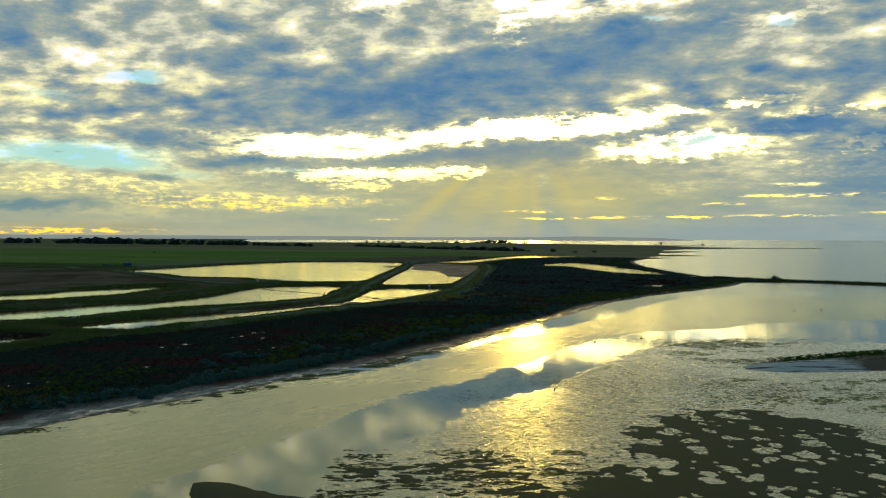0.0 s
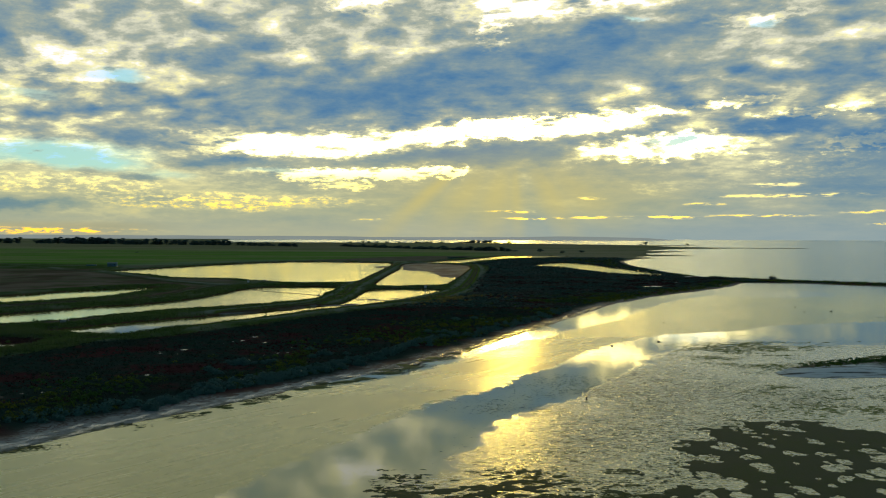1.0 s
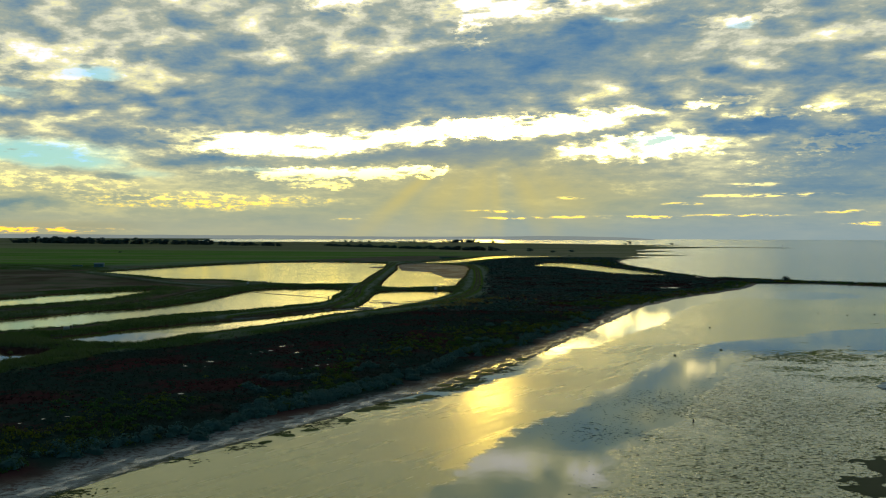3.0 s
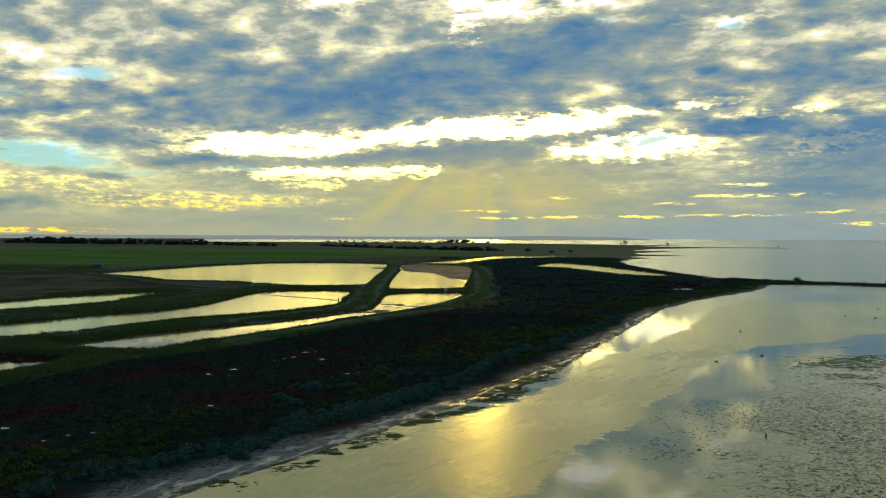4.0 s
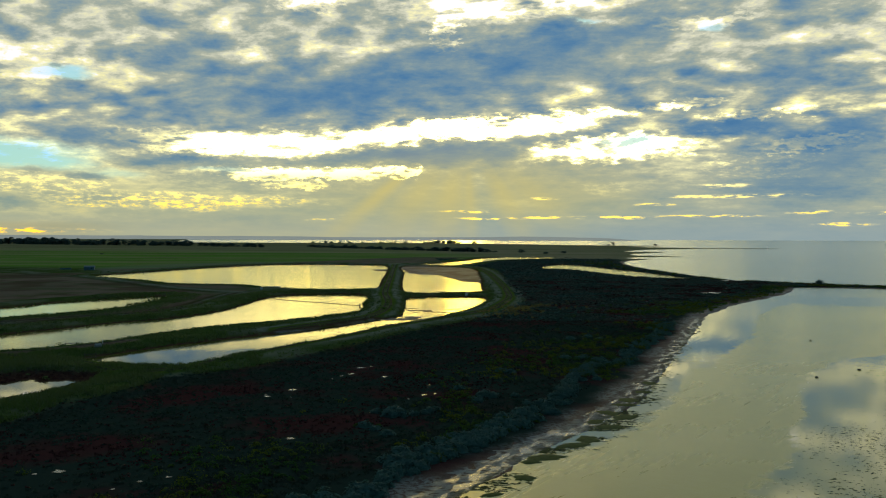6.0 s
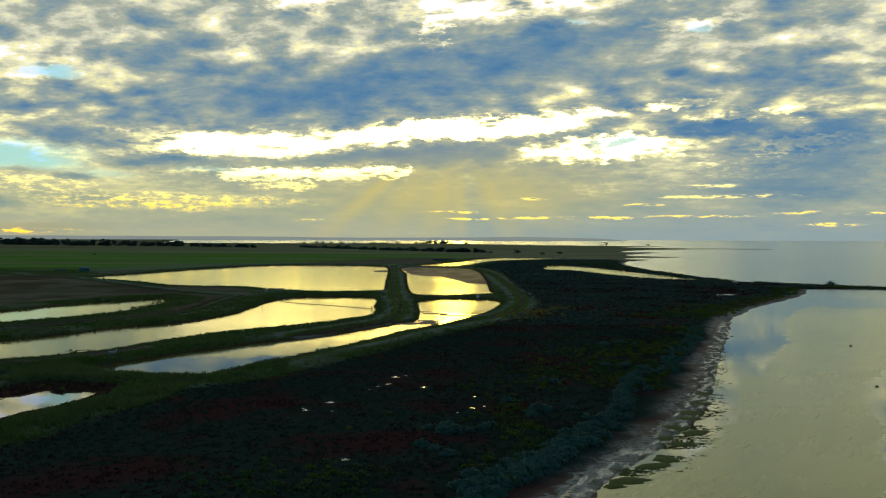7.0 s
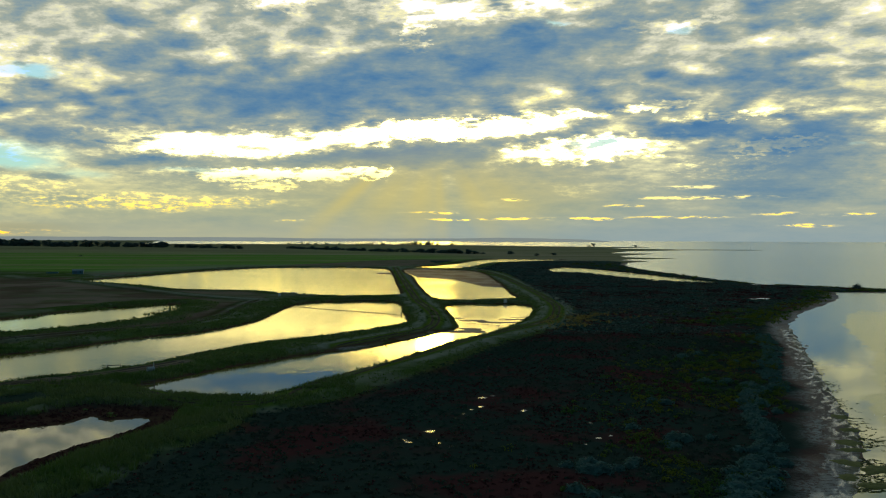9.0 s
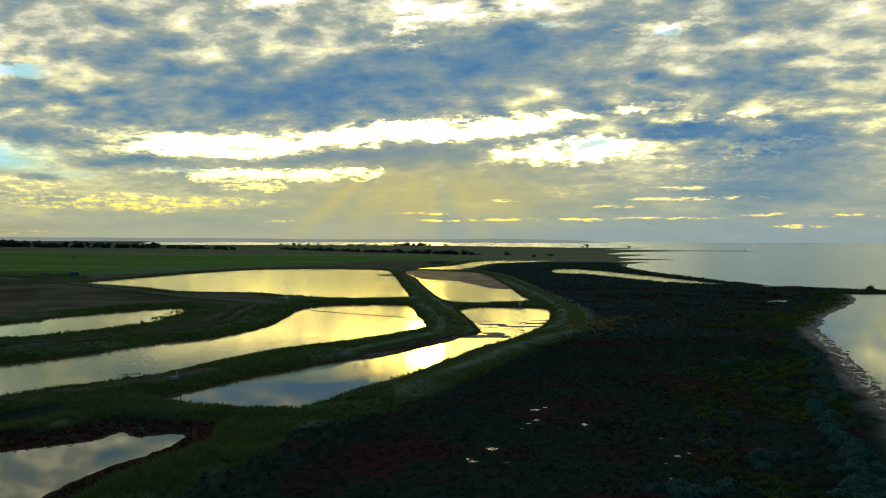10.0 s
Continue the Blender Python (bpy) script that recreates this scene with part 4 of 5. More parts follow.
def cushions(centres, radii, heights, rng):
    """Low, lumpy bodies that fill the plants under their leaves."""
    count, sides = len(centres), 6
    a = np.arange(sides) / sides * 2 * np.pi
    rr = radii[:, None] * 0.85 * (0.75 + 0.4 * rng.rand(count, sides))
    rim = np.stack([centres[:, None, 0] + np.cos(a) * rr, centres[:, None, 1] + np.sin(a) * rr, centres[:, None, 2] - 0.1 + 0.25 * heights[:, None] * rng.rand(count, sides)], -1)
    top = (centres + np.stack([0 * heights, 0 * heights, heights * 0.62], -1))[:, None]
    co = np.concatenate([rim, top], 1).reshape(-1, 3)
    base = (np.arange(count) * (sides + 1))[:, None]
    i = np.arange(sides)
    return co, np.stack([base + i, base + (i + 1) % sides, base + sides + 0 * i], -1).reshape(-1, 3)


def join(pieces):
    co, faces, at = [], [], 0
    for c, f in pieces:
        if f.shape[1] == 4:
            f = np.concatenate([f[:, [0, 1, 2]], f[:, [0, 2, 3]]])
        co.append(c)
        faces.append(f + at)
        at += len(c)
    return np.concatenate(co), np.concatenate(faces)


def strew(count, box, rng, chance):
    """Points in a box, kept with the probability that chance gives from the land's masks; with their ground heights."""
    x = box[0] + (box[1] - box[0]) * rng.rand(count)
    y = box[2] + (box[3] - box[2]) * rng.rand(count)
    z, cover, near, sea = land(x[None], y[None])
    keep = rng.rand(count) < chance(x, y, z[0], cover[0], near[0], sea[0])
    for px, py, size in PUDDLES:
        keep &= np.hypot(x - px, (y - py) * 0.32) > size * 1.15
    return np.stack([x, y, z[0]], -1)[keep], cover[0][keep], near[0][keep], sea[0][keep]


def clumped(x, y, size, low, high):
    return step(rough_noise(x + 500, y + 300, size, 3), low, high)


def stuff(name, pieces, mat, label, category):
    co, faces = join(pieces)
    return tagged(mesh_object(name, co, faces, mat, shade=False), label, category, kind="stuff")


# low samphire and marsh shrubs, dense close by and thinner far off; a belt of red soil and red samphire runs along the shore
def red_belt(sea):
    return step(-sea, 20, 30) * (1 - 0.75 * step(-sea, 56, 74))


marsh = lambda x, y, z, c, near, sea: c[:, 2] * (sea < -10) * (z > 0.15) * (0.12 + 0.88 * clumped(x, y, 16, 0.36, 0.52)) * (1 - 0.5 * red_belt(sea))
pieces = []
p, c, near, sea = strew(64000, (-165, 60, 95, 330), RNG, marsh)
r = 0.3 + 0.55 * RNG.rand(len(p)) ** 2
pieces.append(leaf_quads(p, r, r * 0.5, 16, 0.14, RNG))
# The far plants take the paler leaf colours that imitate haze.
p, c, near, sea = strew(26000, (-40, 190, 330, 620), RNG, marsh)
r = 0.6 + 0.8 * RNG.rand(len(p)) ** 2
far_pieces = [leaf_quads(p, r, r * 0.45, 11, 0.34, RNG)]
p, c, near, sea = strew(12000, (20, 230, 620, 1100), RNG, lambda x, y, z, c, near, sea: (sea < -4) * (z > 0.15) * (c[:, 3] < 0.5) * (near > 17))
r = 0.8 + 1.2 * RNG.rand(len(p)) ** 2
stuff("far_scrub", far_pieces + [leaf_quads(p, r, r * 0.5, 8, 0.8, RNG)], M_HAZED_SCRUB, "low scrub on the far marsh, blued and paled for haze", "marsh plants")
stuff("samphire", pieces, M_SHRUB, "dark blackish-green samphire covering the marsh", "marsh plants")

red = lambda x, y, z, c, near, sea: c[:, 2] * (sea < -12) * (z > 0.15) * (1 - 0.9 * clumped(x, y, 16, 0.36, 0.52)) * (near > 14) * (0.3 + 0.7 * red_belt(sea))
pieces = []
p, c, near, sea = strew(42000, (-120, 70, 110, 330), RNG, red)
r = 0.22 + 0.4 * RNG.rand(len(p)) ** 2
pieces.append(leaf_quads(p, r, r * 0.45, 9, 0.17, RNG))
p, c, near, sea = strew(9000, (-20, 180, 330, 600), RNG, red)
r = 0.5 + 0.7 * RNG.rand(len(p)) ** 2
pieces.append(leaf_quads(p, r, r * 0.4, 7, 0.4, RNG))
stuff("red_samphire", pieces, M_RED, "low dark red samphire between the shrubs", "marsh plants")

# red and dark tufts on the low margin of the corner pond
p, c, near, sea = strew(9000, (-152, -98, 172, 246), RNG, lambda x, y, z, c, near, sea: (c[:, 2] > 0.5) * (near > 0.4) * (near < 14) * 0.8)
r = 0.2 + 0.35 * RNG.rand(len(p)) ** 2
stuff("margin_plants", [leaf_quads(p, r, r * 0.6, 12, 0.15, RNG)], M_RED, "low rust-red plants on the pond's muddy margin", "marsh plants")

# the greener belt of shrubs behind the beach
belt = lambda x, y, z, c, near, sea: (sea < -7.5) * (sea > -42) * (z > 0.2) * (near > 17) * (0.02 + clumped(x, y, 15, 0.46, 0.55)) * (1 - step(-sea, 16, 42) * 0.85)
pieces = []
p, c, near, sea = strew(34000, (-140, 140, 80, 420), RNG, belt)
r = 0.5 + 0.9 * RNG.rand(len(p)) ** 2
pieces.append(leaf_quads(p, r, r * 0.7, 34, 0.17, RNG))
p, c, near, sea = strew(14000, (60, 390, 360, 640), RNG, lambda x, y, z, c, near, sea: (sea < -2.5) * (sea > -16) * (z > 0.06))
r = 0.7 + 1.0 * RNG.rand(len(p)) ** 2
pieces.append(leaf_quads(p, r, r * 0.55, 12, 0.36, RNG))
p, c, near, sea = strew(5000, (150, 420, 640, 1500), RNG, lambda x, y, z, c, near, sea: (sea < -12) * (sea > -60) * (z > 0.1) * (y < 980) * 0.8)
r = 1.0 + 1.3 * RNG.rand(len(p)) ** 2
pieces.append(leaf_quads(p, r, r * 0.9, 9, 0.9, RNG))
stuff("shore_shrubs", pieces, M_GREEN, "dense olive-green shrubs behind the beach", "shrubs")

# grass and reeds on the banks
def tufts(points, tall, wide, blades, rng):
    which = np.repeat(np.arange(len(points)), blades)
    total = len(which)
    a = rng.rand(total) * 2 * np.pi
    base = points[which] + np.stack([0.25 * rng.randn(total), 0.25 * rng.randn(total), np.full(total, -0.05)], -1)
    h = tall[which] * (0.6 + 0.6 * rng.rand(total))
    lean = np.stack([0.35 * h * rng.randn(total), 0.35 * h * rng.randn(total), h], -1)
    side = np.stack([np.cos(a), np.sin(a), np.zeros(total)], -1) * (wide * (0.6 + 0.8 * rng.rand(total)))[:, None]
    co = np.stack([base - side, base + side, base + lean], 1).reshape(-1, 3)
    return co, np.arange(total * 3).reshape(-1, 3)


def off_track(x, y):
    apart = np.full(x.shape, 60.0)
    for line in TRACK_LINES[:2]:
        apart = np.minimum(apart, distance(x[None], y[None], line, False)[0])
    return np.where(y < 262, 0.55, 0.1) + np.where(y < 262, 0.45, 0.9) * step(apart, 4.5, 8.0)


bank = lambda x, y, z, c, near, sea: (off_track(x, y) * (near > 0.2) * (c[:, 2] < 0.6) * (near < 16) * (c[:, 1] < 0.6) * (0.25 + 0.75 * clumped(x, y, 7, 0.4, 0.6))
                                      * (1 - 0.4 * step(near, 3, 7)))
pieces = []
p, c, near, sea = strew(120000, (-170, 30, 165, 480), RNG, bank)
tall = 0.28 + 0.35 * RNG.rand(len(p)) + 0.25 * (near < 2.5)
pieces.append(tufts(p, tall, 0.10, 7, RNG))
p, c, near, sea = strew(34000, (-150, -72, 160, 262), RNG, lambda x, y, z, c, near, sea: (near > 1.5) * (near < 22) * (c[:, 2] < 0.6) * (c[:, 1] < 0.5) * clumped(x, y, 5, 0.3, 0.55) * off_track(x, y))
pieces.append(tufts(p, 0.4 + 0.5 * RNG.rand(len(p)), 0.07, 9, RNG))
p, c, near, sea = strew(16000, (-260, 60, 480, 930), RNG, bank)
tall = 0.4 + 0.45 * RNG.rand(len(p))
pieces.append(tufts(p, tall, 0.22, 5, RNG))
stuff("bank_grass", pieces, M_GRASS, "rough grass and reeds along the pond banks", "grass")

straw = lambda x, y, z, c, near, sea: np.exp(-((x - 4 - 0.5 * (y - 372)) / 9) ** 2 - ((y - 372) / 20) ** 2) * (near > 9) * clumped(x, y, 6, 0.35, 0.55)
p, c, near, sea = strew(9000, (-30, 50, 320, 430), RNG, straw)
stuff("dry_grass", [tufts(p, 0.35 + 0.4 * RNG.rand(len(p)), 0.14, 7, RNG)], M_STRAW, "straw-coloured dry grass at the foot of the bank", "grass")

# reeds standing in the edge of the reed pond
p = np.stack([-240 + 105 * RNG.rand(9000), 310 + 155 * RNG.rand(9000)], -1)
off = distance(p[None, :, 0], p[None, :, 1], POND_LINES["reed_pond"])[0]
keep = (off > -5) & (off < 1.5) & (RNG.rand(9000) < 0.75 * clumped(p[:, 0], p[:, 1], 5, 0.45, 0.6))
p = np.concatenate([p[keep], np.zeros((keep.sum(), 1))], 1)
stuff("reeds", [tufts(p, 0.5 + 0.5 * RNG.rand(len(p)), 0.12, 8, RNG)], M_BUSH, "dark reeds standing in the pond's edge", "reeds")

# leafy thickets on the banks
p, c, near, sea = strew(2600, (-170, 20, 165, 480), RNG, lambda x, y, z, c, near, sea: (near > 0.6) * (near < 9) * clumped(x, y, 11, 0.5, 0.62) * (c[:, 1] < 0.5))
r = 0.4 + 0.8 * RNG.rand(len(p)) ** 2
stuff("bank_shrubs", [leaf_quads(p, r, r * 0.8, 26, 0.24, RNG)], M_BUSH, "low green bushes on the pond banks", "shrubs")


# blue-grey saltbushes along the top of the beach
def one_mesh(name, co, faces, mat):
    ob = mesh_object(name, co, faces, mat, shade=False)
    me = ob.data
    bpy.data.objects.remove(ob)
    return me


SALT_MESHES = []
for i in range(5):
    lumps = np.array([(0.38 * math.cos(a), 0.38 * math.sin(a), 0.0) for a in RNG.rand(4) * 6.28] + [(0.0, 0.0, 0.12)])
    rr = 0.55 + 0.3 * RNG.rand(5)
    body = cushions(np.array([(0.0, 0.0, 0.0)]), np.array([0.95]), np.array([0.75]), RNG)
    SALT_MESHES.append(one_mesh("saltbush", *join([leaf_quads(lumps, rr, rr * 0.95, 70, 0.15, RNG), body]), M_SALT))
p, c, near, sea = strew(14000, (-110, 75, 85, 330), RNG, lambda x, y, z, c, near, sea: (sea < -6.8) * (sea > -10.8) * (0.12 + clumped(x, y, 14, 0.30, 0.46)) * 0.95)
inner, _, _, _ = strew(2500, (-100, 60, 110, 330), RNG, lambda x, y, z, c, near, sea: (sea < -11) * (sea > -30) * clumped(x + 90, y, 9, 0.64, 0.72) * 0.6)
p = p[(p[:, 1] < 148) | (p[:, 1] > 238)]
order = np.argsort(np.hypot(p[:, 0] + 40, p[:, 1] - 60))
rest = p[order[45:900]]
p = p[order[:45]]
r = 0.55 + 0.6 * RNG.rand(len(rest))
stuff("far_saltbushes", [leaf_quads(rest, r, r, 60, 0.22, RNG), cushions(rest, r, r, RNG)], M_SALT, "blue-grey saltbushes merging along the far beach", "bushes")
# the middle of the belt, dense and two or three bushes deep, and clumps behind it
belt = []
BELT_LINE = smooth([(-50, 146), (-43.5, 161), (-38, 168), (-33, 174.6), (-26, 185), (-17, 200.5), (-12.3, 214), (-0.5, 241)], 8, False)
for x, y in BELT_LINE:
    for i in range(4 if RNG.rand() < 0.7 else 3):
        belt.append((x + 1.0 * RNG.randn(), y + 1.5 * RNG.randn()))
for x, y in ((-48, 178), (-44.7, 186.6), (-40, 189), (-45, 189.4), (-30, 199), (-6, 246)):
    for i in range(4):
        belt.append((x + 1.1 * RNG.randn(), y + 1.3 * RNG.randn()))
spots = list(p) + list(inner[:14]) + [(x, y, ground_height(x, y)) for x, y in belt]
for x, y, z in spots:
    ob = new("saltbush", SALT_MESHES[RNG.randint(5)])
    size = 0.9 + 0.8 * RNG.rand()
    ob.matrix_world = pose(x, y, z - 0.08, 0, 0, 360 * RNG.rand()) @ Matrix.Diagonal((size, size, size * 0.85, 1))
    tagged(ob, "blue-grey saltbush mound behind the beach", "bush", "saltbushes along the beach")


# trees
def trunk_mesh(height, spread, rng):
    """A tapered, slightly bent trunk with four limbs."""
    bm = bmesh.new()

    def limb(a, b, ra, rb):
        a, b = Vector(a), Vector(b)
        turn = (b - a).to_track_quat("Z", "Y")
        rings = []
        for base, radius in ((a, ra), ((a + b) / 2 + Vector((rng.randn(), rng.randn(), 0)) * ra * 0.4, (ra + rb) / 2), (b, rb)):
            rings.append([bm.verts.new(base + turn @ Vector((radius * math.cos(t * math.pi / 3), radius * math.sin(t * math.pi / 3), 0))) for t in range(6)])
        for lower, upper in zip(rings, rings[1:]):
            for t in range(6):
                bm.faces.new((lower[t], lower[(t + 1) % 6], upper[(t + 1) % 6], upper[t]))
        bm.faces.new(rings[-1])

    limb((0, 0, -0.3), (0.1, 0, height * 0.45), height * 0.035, height * 0.022)
    for q in range(4):
        a = q * 1.57 + rng.rand()
        limb((0.1, 0, height * (0.36 + 0.03 * q)), (spread * 0.6 * math.cos(a), spread * 0.6 * math.sin(a), height * (0.62 + 0.06 * q)), height * 0.016, height * 0.006)
    me = bpy.data.meshes.new("trunk")
    bm.to_mesh(me)
    bm.free()
    me.materials.append(M_BARK)
    return me


def tree(height, spread, clumps, label, rng, name="tree"):
    base = tagged(new(name), label, "tree" if name == "tree" else "bush", "distant trees" if name == "tree" else "lone bushes")
    trunk = new("trunk", trunk_mesh(height, spread, rng))
    trunk.parent = base
    a, d = rng.rand(clumps) * 6.28, np.sqrt(rng.rand(clumps)) * spread * 0.75
    middle = np.stack([np.cos(a) * d, np.sin(a) * d, height * (0.14 + 0.55 * rng.rand(clumps)) - d * 0.1], -1)
    rr = spread * (0.28 + 0.22 * rng.rand(clumps))
    crown = new("crown", one_mesh("crown", *leaf_quads(middle, rr, rr * 0.8, 40, spread * 0.23, rng), M_TREE))
    crown.parent = base
    return base


TREE_RNG = np.random.RandomState(5)
KINDS = [tree(8.0, 4.6, 9, "dark spreading tree in a distant shelter belt", TREE_RNG),
         tree(7.0, 5.2, 10, "dark round-crowned tree in a distant shelter belt", TREE_RNG),
         tree(10.5, 4.4, 8, "tall dark tree with an open crown among the fields", TREE_RNG),
         tree(6.0, 3.8, 7, "small dark tree beside the fields", TREE_RNG)]
HOME = [(-560, 2420), (-40, 1880), (-900, 2780), (-380, 2180)]
for ob, (x, y) in zip(KINDS, HOME):
    ob.matrix_world = pose(x, y, ground_height(x, y))


def plant(kind, x, y, size):
    copy_thing(KINDS[kind], pose(x, y, ground_height(x, y) - 0.5, 0, 0, 360 * TREE_RNG.rand()) @ Matrix.Diagonal((size * 1.4, size * 1.4, size * (0.75 + 0.35 * TREE_RNG.rand()), 1)))


def row_of_trees(start, stop, count, kinds, size, stray):
    for i in range(count):
        t = (i + TREE_RNG.rand() * 0.9) / count
        x = start[0] + (stop[0] - start[0]) * t + stray * TREE_RNG.randn()
        y = start[1] + (stop[1] - start[1]) * t + stray * TREE_RNG.randn()
        plant(kinds[TREE_RNG.randint(len(kinds))], x, y, size * (0.5 + 0.75 * TREE_RNG.rand()))


# the hedge-like belt beyond the ponds, in three runs
row_of_trees((-30, 1840), (150, 1540), 58, (0, 1, 3), 1.0, 4.0)
row_of_trees((-72, 1935), (-42, 1880), 13, (0, 1), 1.0, 3.0)
row_of_trees((-215, 2240), (-80, 1950), 40, (0, 1, 3), 1.0, 5.0)
# the long dark belt to the west
row_of_trees((-1120, 2780), (-905, 2640), 30, (0, 2, 1), 2.4, 16.0)
row_of_trees((-905, 2600), (-560, 2440), 40, (0, 1, 2), 1.9, 16.0)
row_of_trees((-560, 2440), (-310, 2140), 26, (0, 1, 3), 1.4, 12.0)
row_of_trees((-1700, 2950), (-1120, 2780), 38, (0, 2, 1), 2.2, 18.0)
# scattered trees against the far water
row_of_trees((-330, 3480), (330, 3400), 26, (0, 1, 3), 1.1, 26.0)
row_of_trees((150, 3470), (270, 3450), 12, (0, 1), 1.5, 12.0)
for x, y, kind, size in ((688, 2780, 2, 1.5), (676, 2790, 3, 1.3), (185, 1480, 3, 1.3), (208, 1391, 3, 0.9), (252, 1465, 3, 1.1),
                         (-434, 1331, 3, 0.55), (800, 2710, 3, 1.4), (-640, 2900, 2, 1.2)):
    plant(kind, x, y, size)

# rounded bushes on the spit
for x, y, size in ((204, 545, 2.6), (226, 512, 1.3), (300, 440, 1.2)):
    lumps = np.array([(0.5 * math.cos(a), 0.5 * math.sin(a), 0.0) for a in RNG.rand(4) * 6.28] + [(0.0, 0.0, 0.3)])
    rr = 0.6 + 0.3 * RNG.rand(5)
    ob = new("rounded_bush", one_mesh("rounded_bush", *leaf_quads(lumps, rr, rr * 1.1, 90, 0.14, RNG), M_TREE))
    ob.matrix_world = pose(x, y, ground_height(x, y) - 0.1) @ Matrix.Diagonal((size, size, size, 1))
    tagged(ob, "dark rounded bush alone on the narrow sand spit", "bush", "bushes on the spit")

# ---------------------------------------------------------------- tidal flats
FLAT_RNG = np.random.RandomState(23)
MUDBANK = np.array([(21, 112), (26, 126), (34, 134), (44, 137), (51, 133), (56, 123), (58, 108), (64, 84), (60, 60), (-2, 60), (2, 80), (8, 90), (12, 98), (18, 104)], float)
WEEDBANK = np.array([(-13, 101), (-4, 107), (7, 110), (15, 104), (12, 92), (6, 82), (-4, 84), (-9, 92)], float)
ISLAND = np.array([(59, 178), (64, 186), (72, 192), (84, 198), (100, 205), (125, 212), (150, 205), (150, 186), (125, 180), (100, 179), (84, 175.5), (68, 173.5)], float)
TONGUE = np.array([(-28.5, 95), (-25, 95.3), (-19, 92.5), (-12, 87), (-14, 80), (-24, 84)], float)

# the bared mud with pools standing in it
xs, ys = np.arange(-32, 80, 0.34), np.arange(52, 142, 0.34)
X, Y = np.meshgrid(xs, ys)
ragged = rough_noise(X, Y, 6.0, 4) - 0.5
crumbs = rough_noise(X, Y * 1.4, 1.6, 3) - 0.5
edge = distance(X, Y, smooth(MUDBANK), reach=30.0) + ragged * 9 + crumbs * 5
z = 0.055 * step(-edge, 0.0, 3.0) - 0.02 + 0.012 * ragged
# rounded pools of many sizes, thickest towards the bar; one large one stands alone
basin = np.full(X.shape, 9.0)
spots = [(21.6, 103.6, 1.5), (24.6, 104.0, 1.9), (46.3, 114.1, 1.6), (28.1, 125.8, 1.7), (36.5, 117.2, 1.3), (38.5, 110.4, 1.2)]
for i in range(230):
    px, py = 17 + 43 * FLAT_RNG.rand() ** 0.8, 74 + 60 * FLAT_RNG.rand()
    spots.append((px, py, 0.38 + 0.9 * FLAT_RNG.rand() ** 2.5))
for px, py, size in spots:
    near_by = (np.abs(X - px) < 3 * size) & (np.abs(Y - py) < 3 * size)
    basin[near_by] = np.minimum(basin[near_by], np.hypot(X[near_by] - px, (Y[near_by] - py) * 0.72) / size)
z = z - 0.12 * (1 - step(basin + 1.5 * crumbs, 0.8, 1.1))
weed = distance(X, Y, smooth(WEEDBANK), reach=30.0) + ragged * 16
torn = rough_noise(X * 0.7, Y * 1.3, 1.3, 4) * 0.6 + rough_noise(X, Y, 7.0, 2) * 0.4
z = np.maximum(z, 0.05 * step(-weed, 0, 4) * step(torn, 0.47, 0.54) - 0.02)
tongue = distance(X, Y, smooth(TONGUE), reach=30.0) + ragged * 4
z = np.maximum(z, np.where(tongue < 3, 0.16 * step(-tongue, -1, 3) - 0.03, -0.1))
up = (z > -0.012)
cells = up[:-1, :-1] | up[:-1, 1:] | up[1:, 1:] | up[1:, :-1]
tagged(sheet("mudflat", xs, ys, z, M_MUD, keep=cells, cover=np.zeros(X.shape + (4,))), "dark wet mud bared by the tide, dotted with pools", "mudflat", kind="structure")

# the sand bar with its pale beach
xs, ys = np.arange(54, 154, 0.6), np.arange(168, 216, 0.6)
X, Y = np.meshgrid(xs, ys)
ragged = rough_noise(X, Y, 5.0, 4) - 0.5
edge = distance(X, Y, smooth(ISLAND), reach=30.0) + ragged * 2.0
z = np.where(edge < 0, 0.02 + 0.85 * step(-edge, 0, 9.0) + 0.12 * ragged, -0.3)
mat, k, bsdf, place = material("pale_bar_sand")
fine = k.noise(place, 2.0, 5.0)
lines = k.noise(k.vec("MULTIPLY", place, (0.12, 1.0, 1.0)), 0.9, 4.0)
tint = k.mix(fine, (0.46, 0.51, 0.53), (0.58, 0.62, 0.63))
tint = k.mix(k.ramp(lines, 0.52, 0.6), tint, (0.04, 0.045, 0.035))
axes = k.add("ShaderNodeSeparateXYZ")
k.put(axes.inputs[0], place)
ragged_x = k.math("MULTIPLY_ADD", k.noise(place, 0.3, 4.0), 8.0, axes.outputs[0])
ridge_y = k.math("SUBTRACT", k.math("MULTIPLY_ADD", k.noise(place, 0.4, 4.0), 4.0, axes.outputs[1]), k.math("MULTIPLY_ADD", axes.outputs[0], 0.16, 177.8))
soil = k.mix(fine, (0.040, 0.034, 0.024), (0.062, 0.056, 0.034))
tint = k.mix(k.ramp(ragged_x, 84.0, 90.0), tint, soil)
k.put(bsdf.inputs["Base Color"], k.mix(k.ramp(ridge_y, -1.5, 0.5), tint, soil))
k.put(bsdf.inputs["Roughness"], 0.85)
relief(k, bsdf, fine, 0.4, 0.05)
cells = (z > -0.2)[:-1, :-1] & (z > -0.2)[1:, 1:]
bar = tagged(sheet("sand_bar", xs, ys, z, mat, keep=cells, cover=np.zeros(X.shape + (4,))), "low bar of pale sand with dark wrack lines", "sand bar", kind="structure")
spots = np.stack([62 + 90 * FLAT_RNG.rand(9000), 176 + 36 * FLAT_RNG.rand(9000)], -1)
d = distance(spots[None, :, 0], spots[None, :, 1], smooth(ISLAND), reach=30.0)[0]
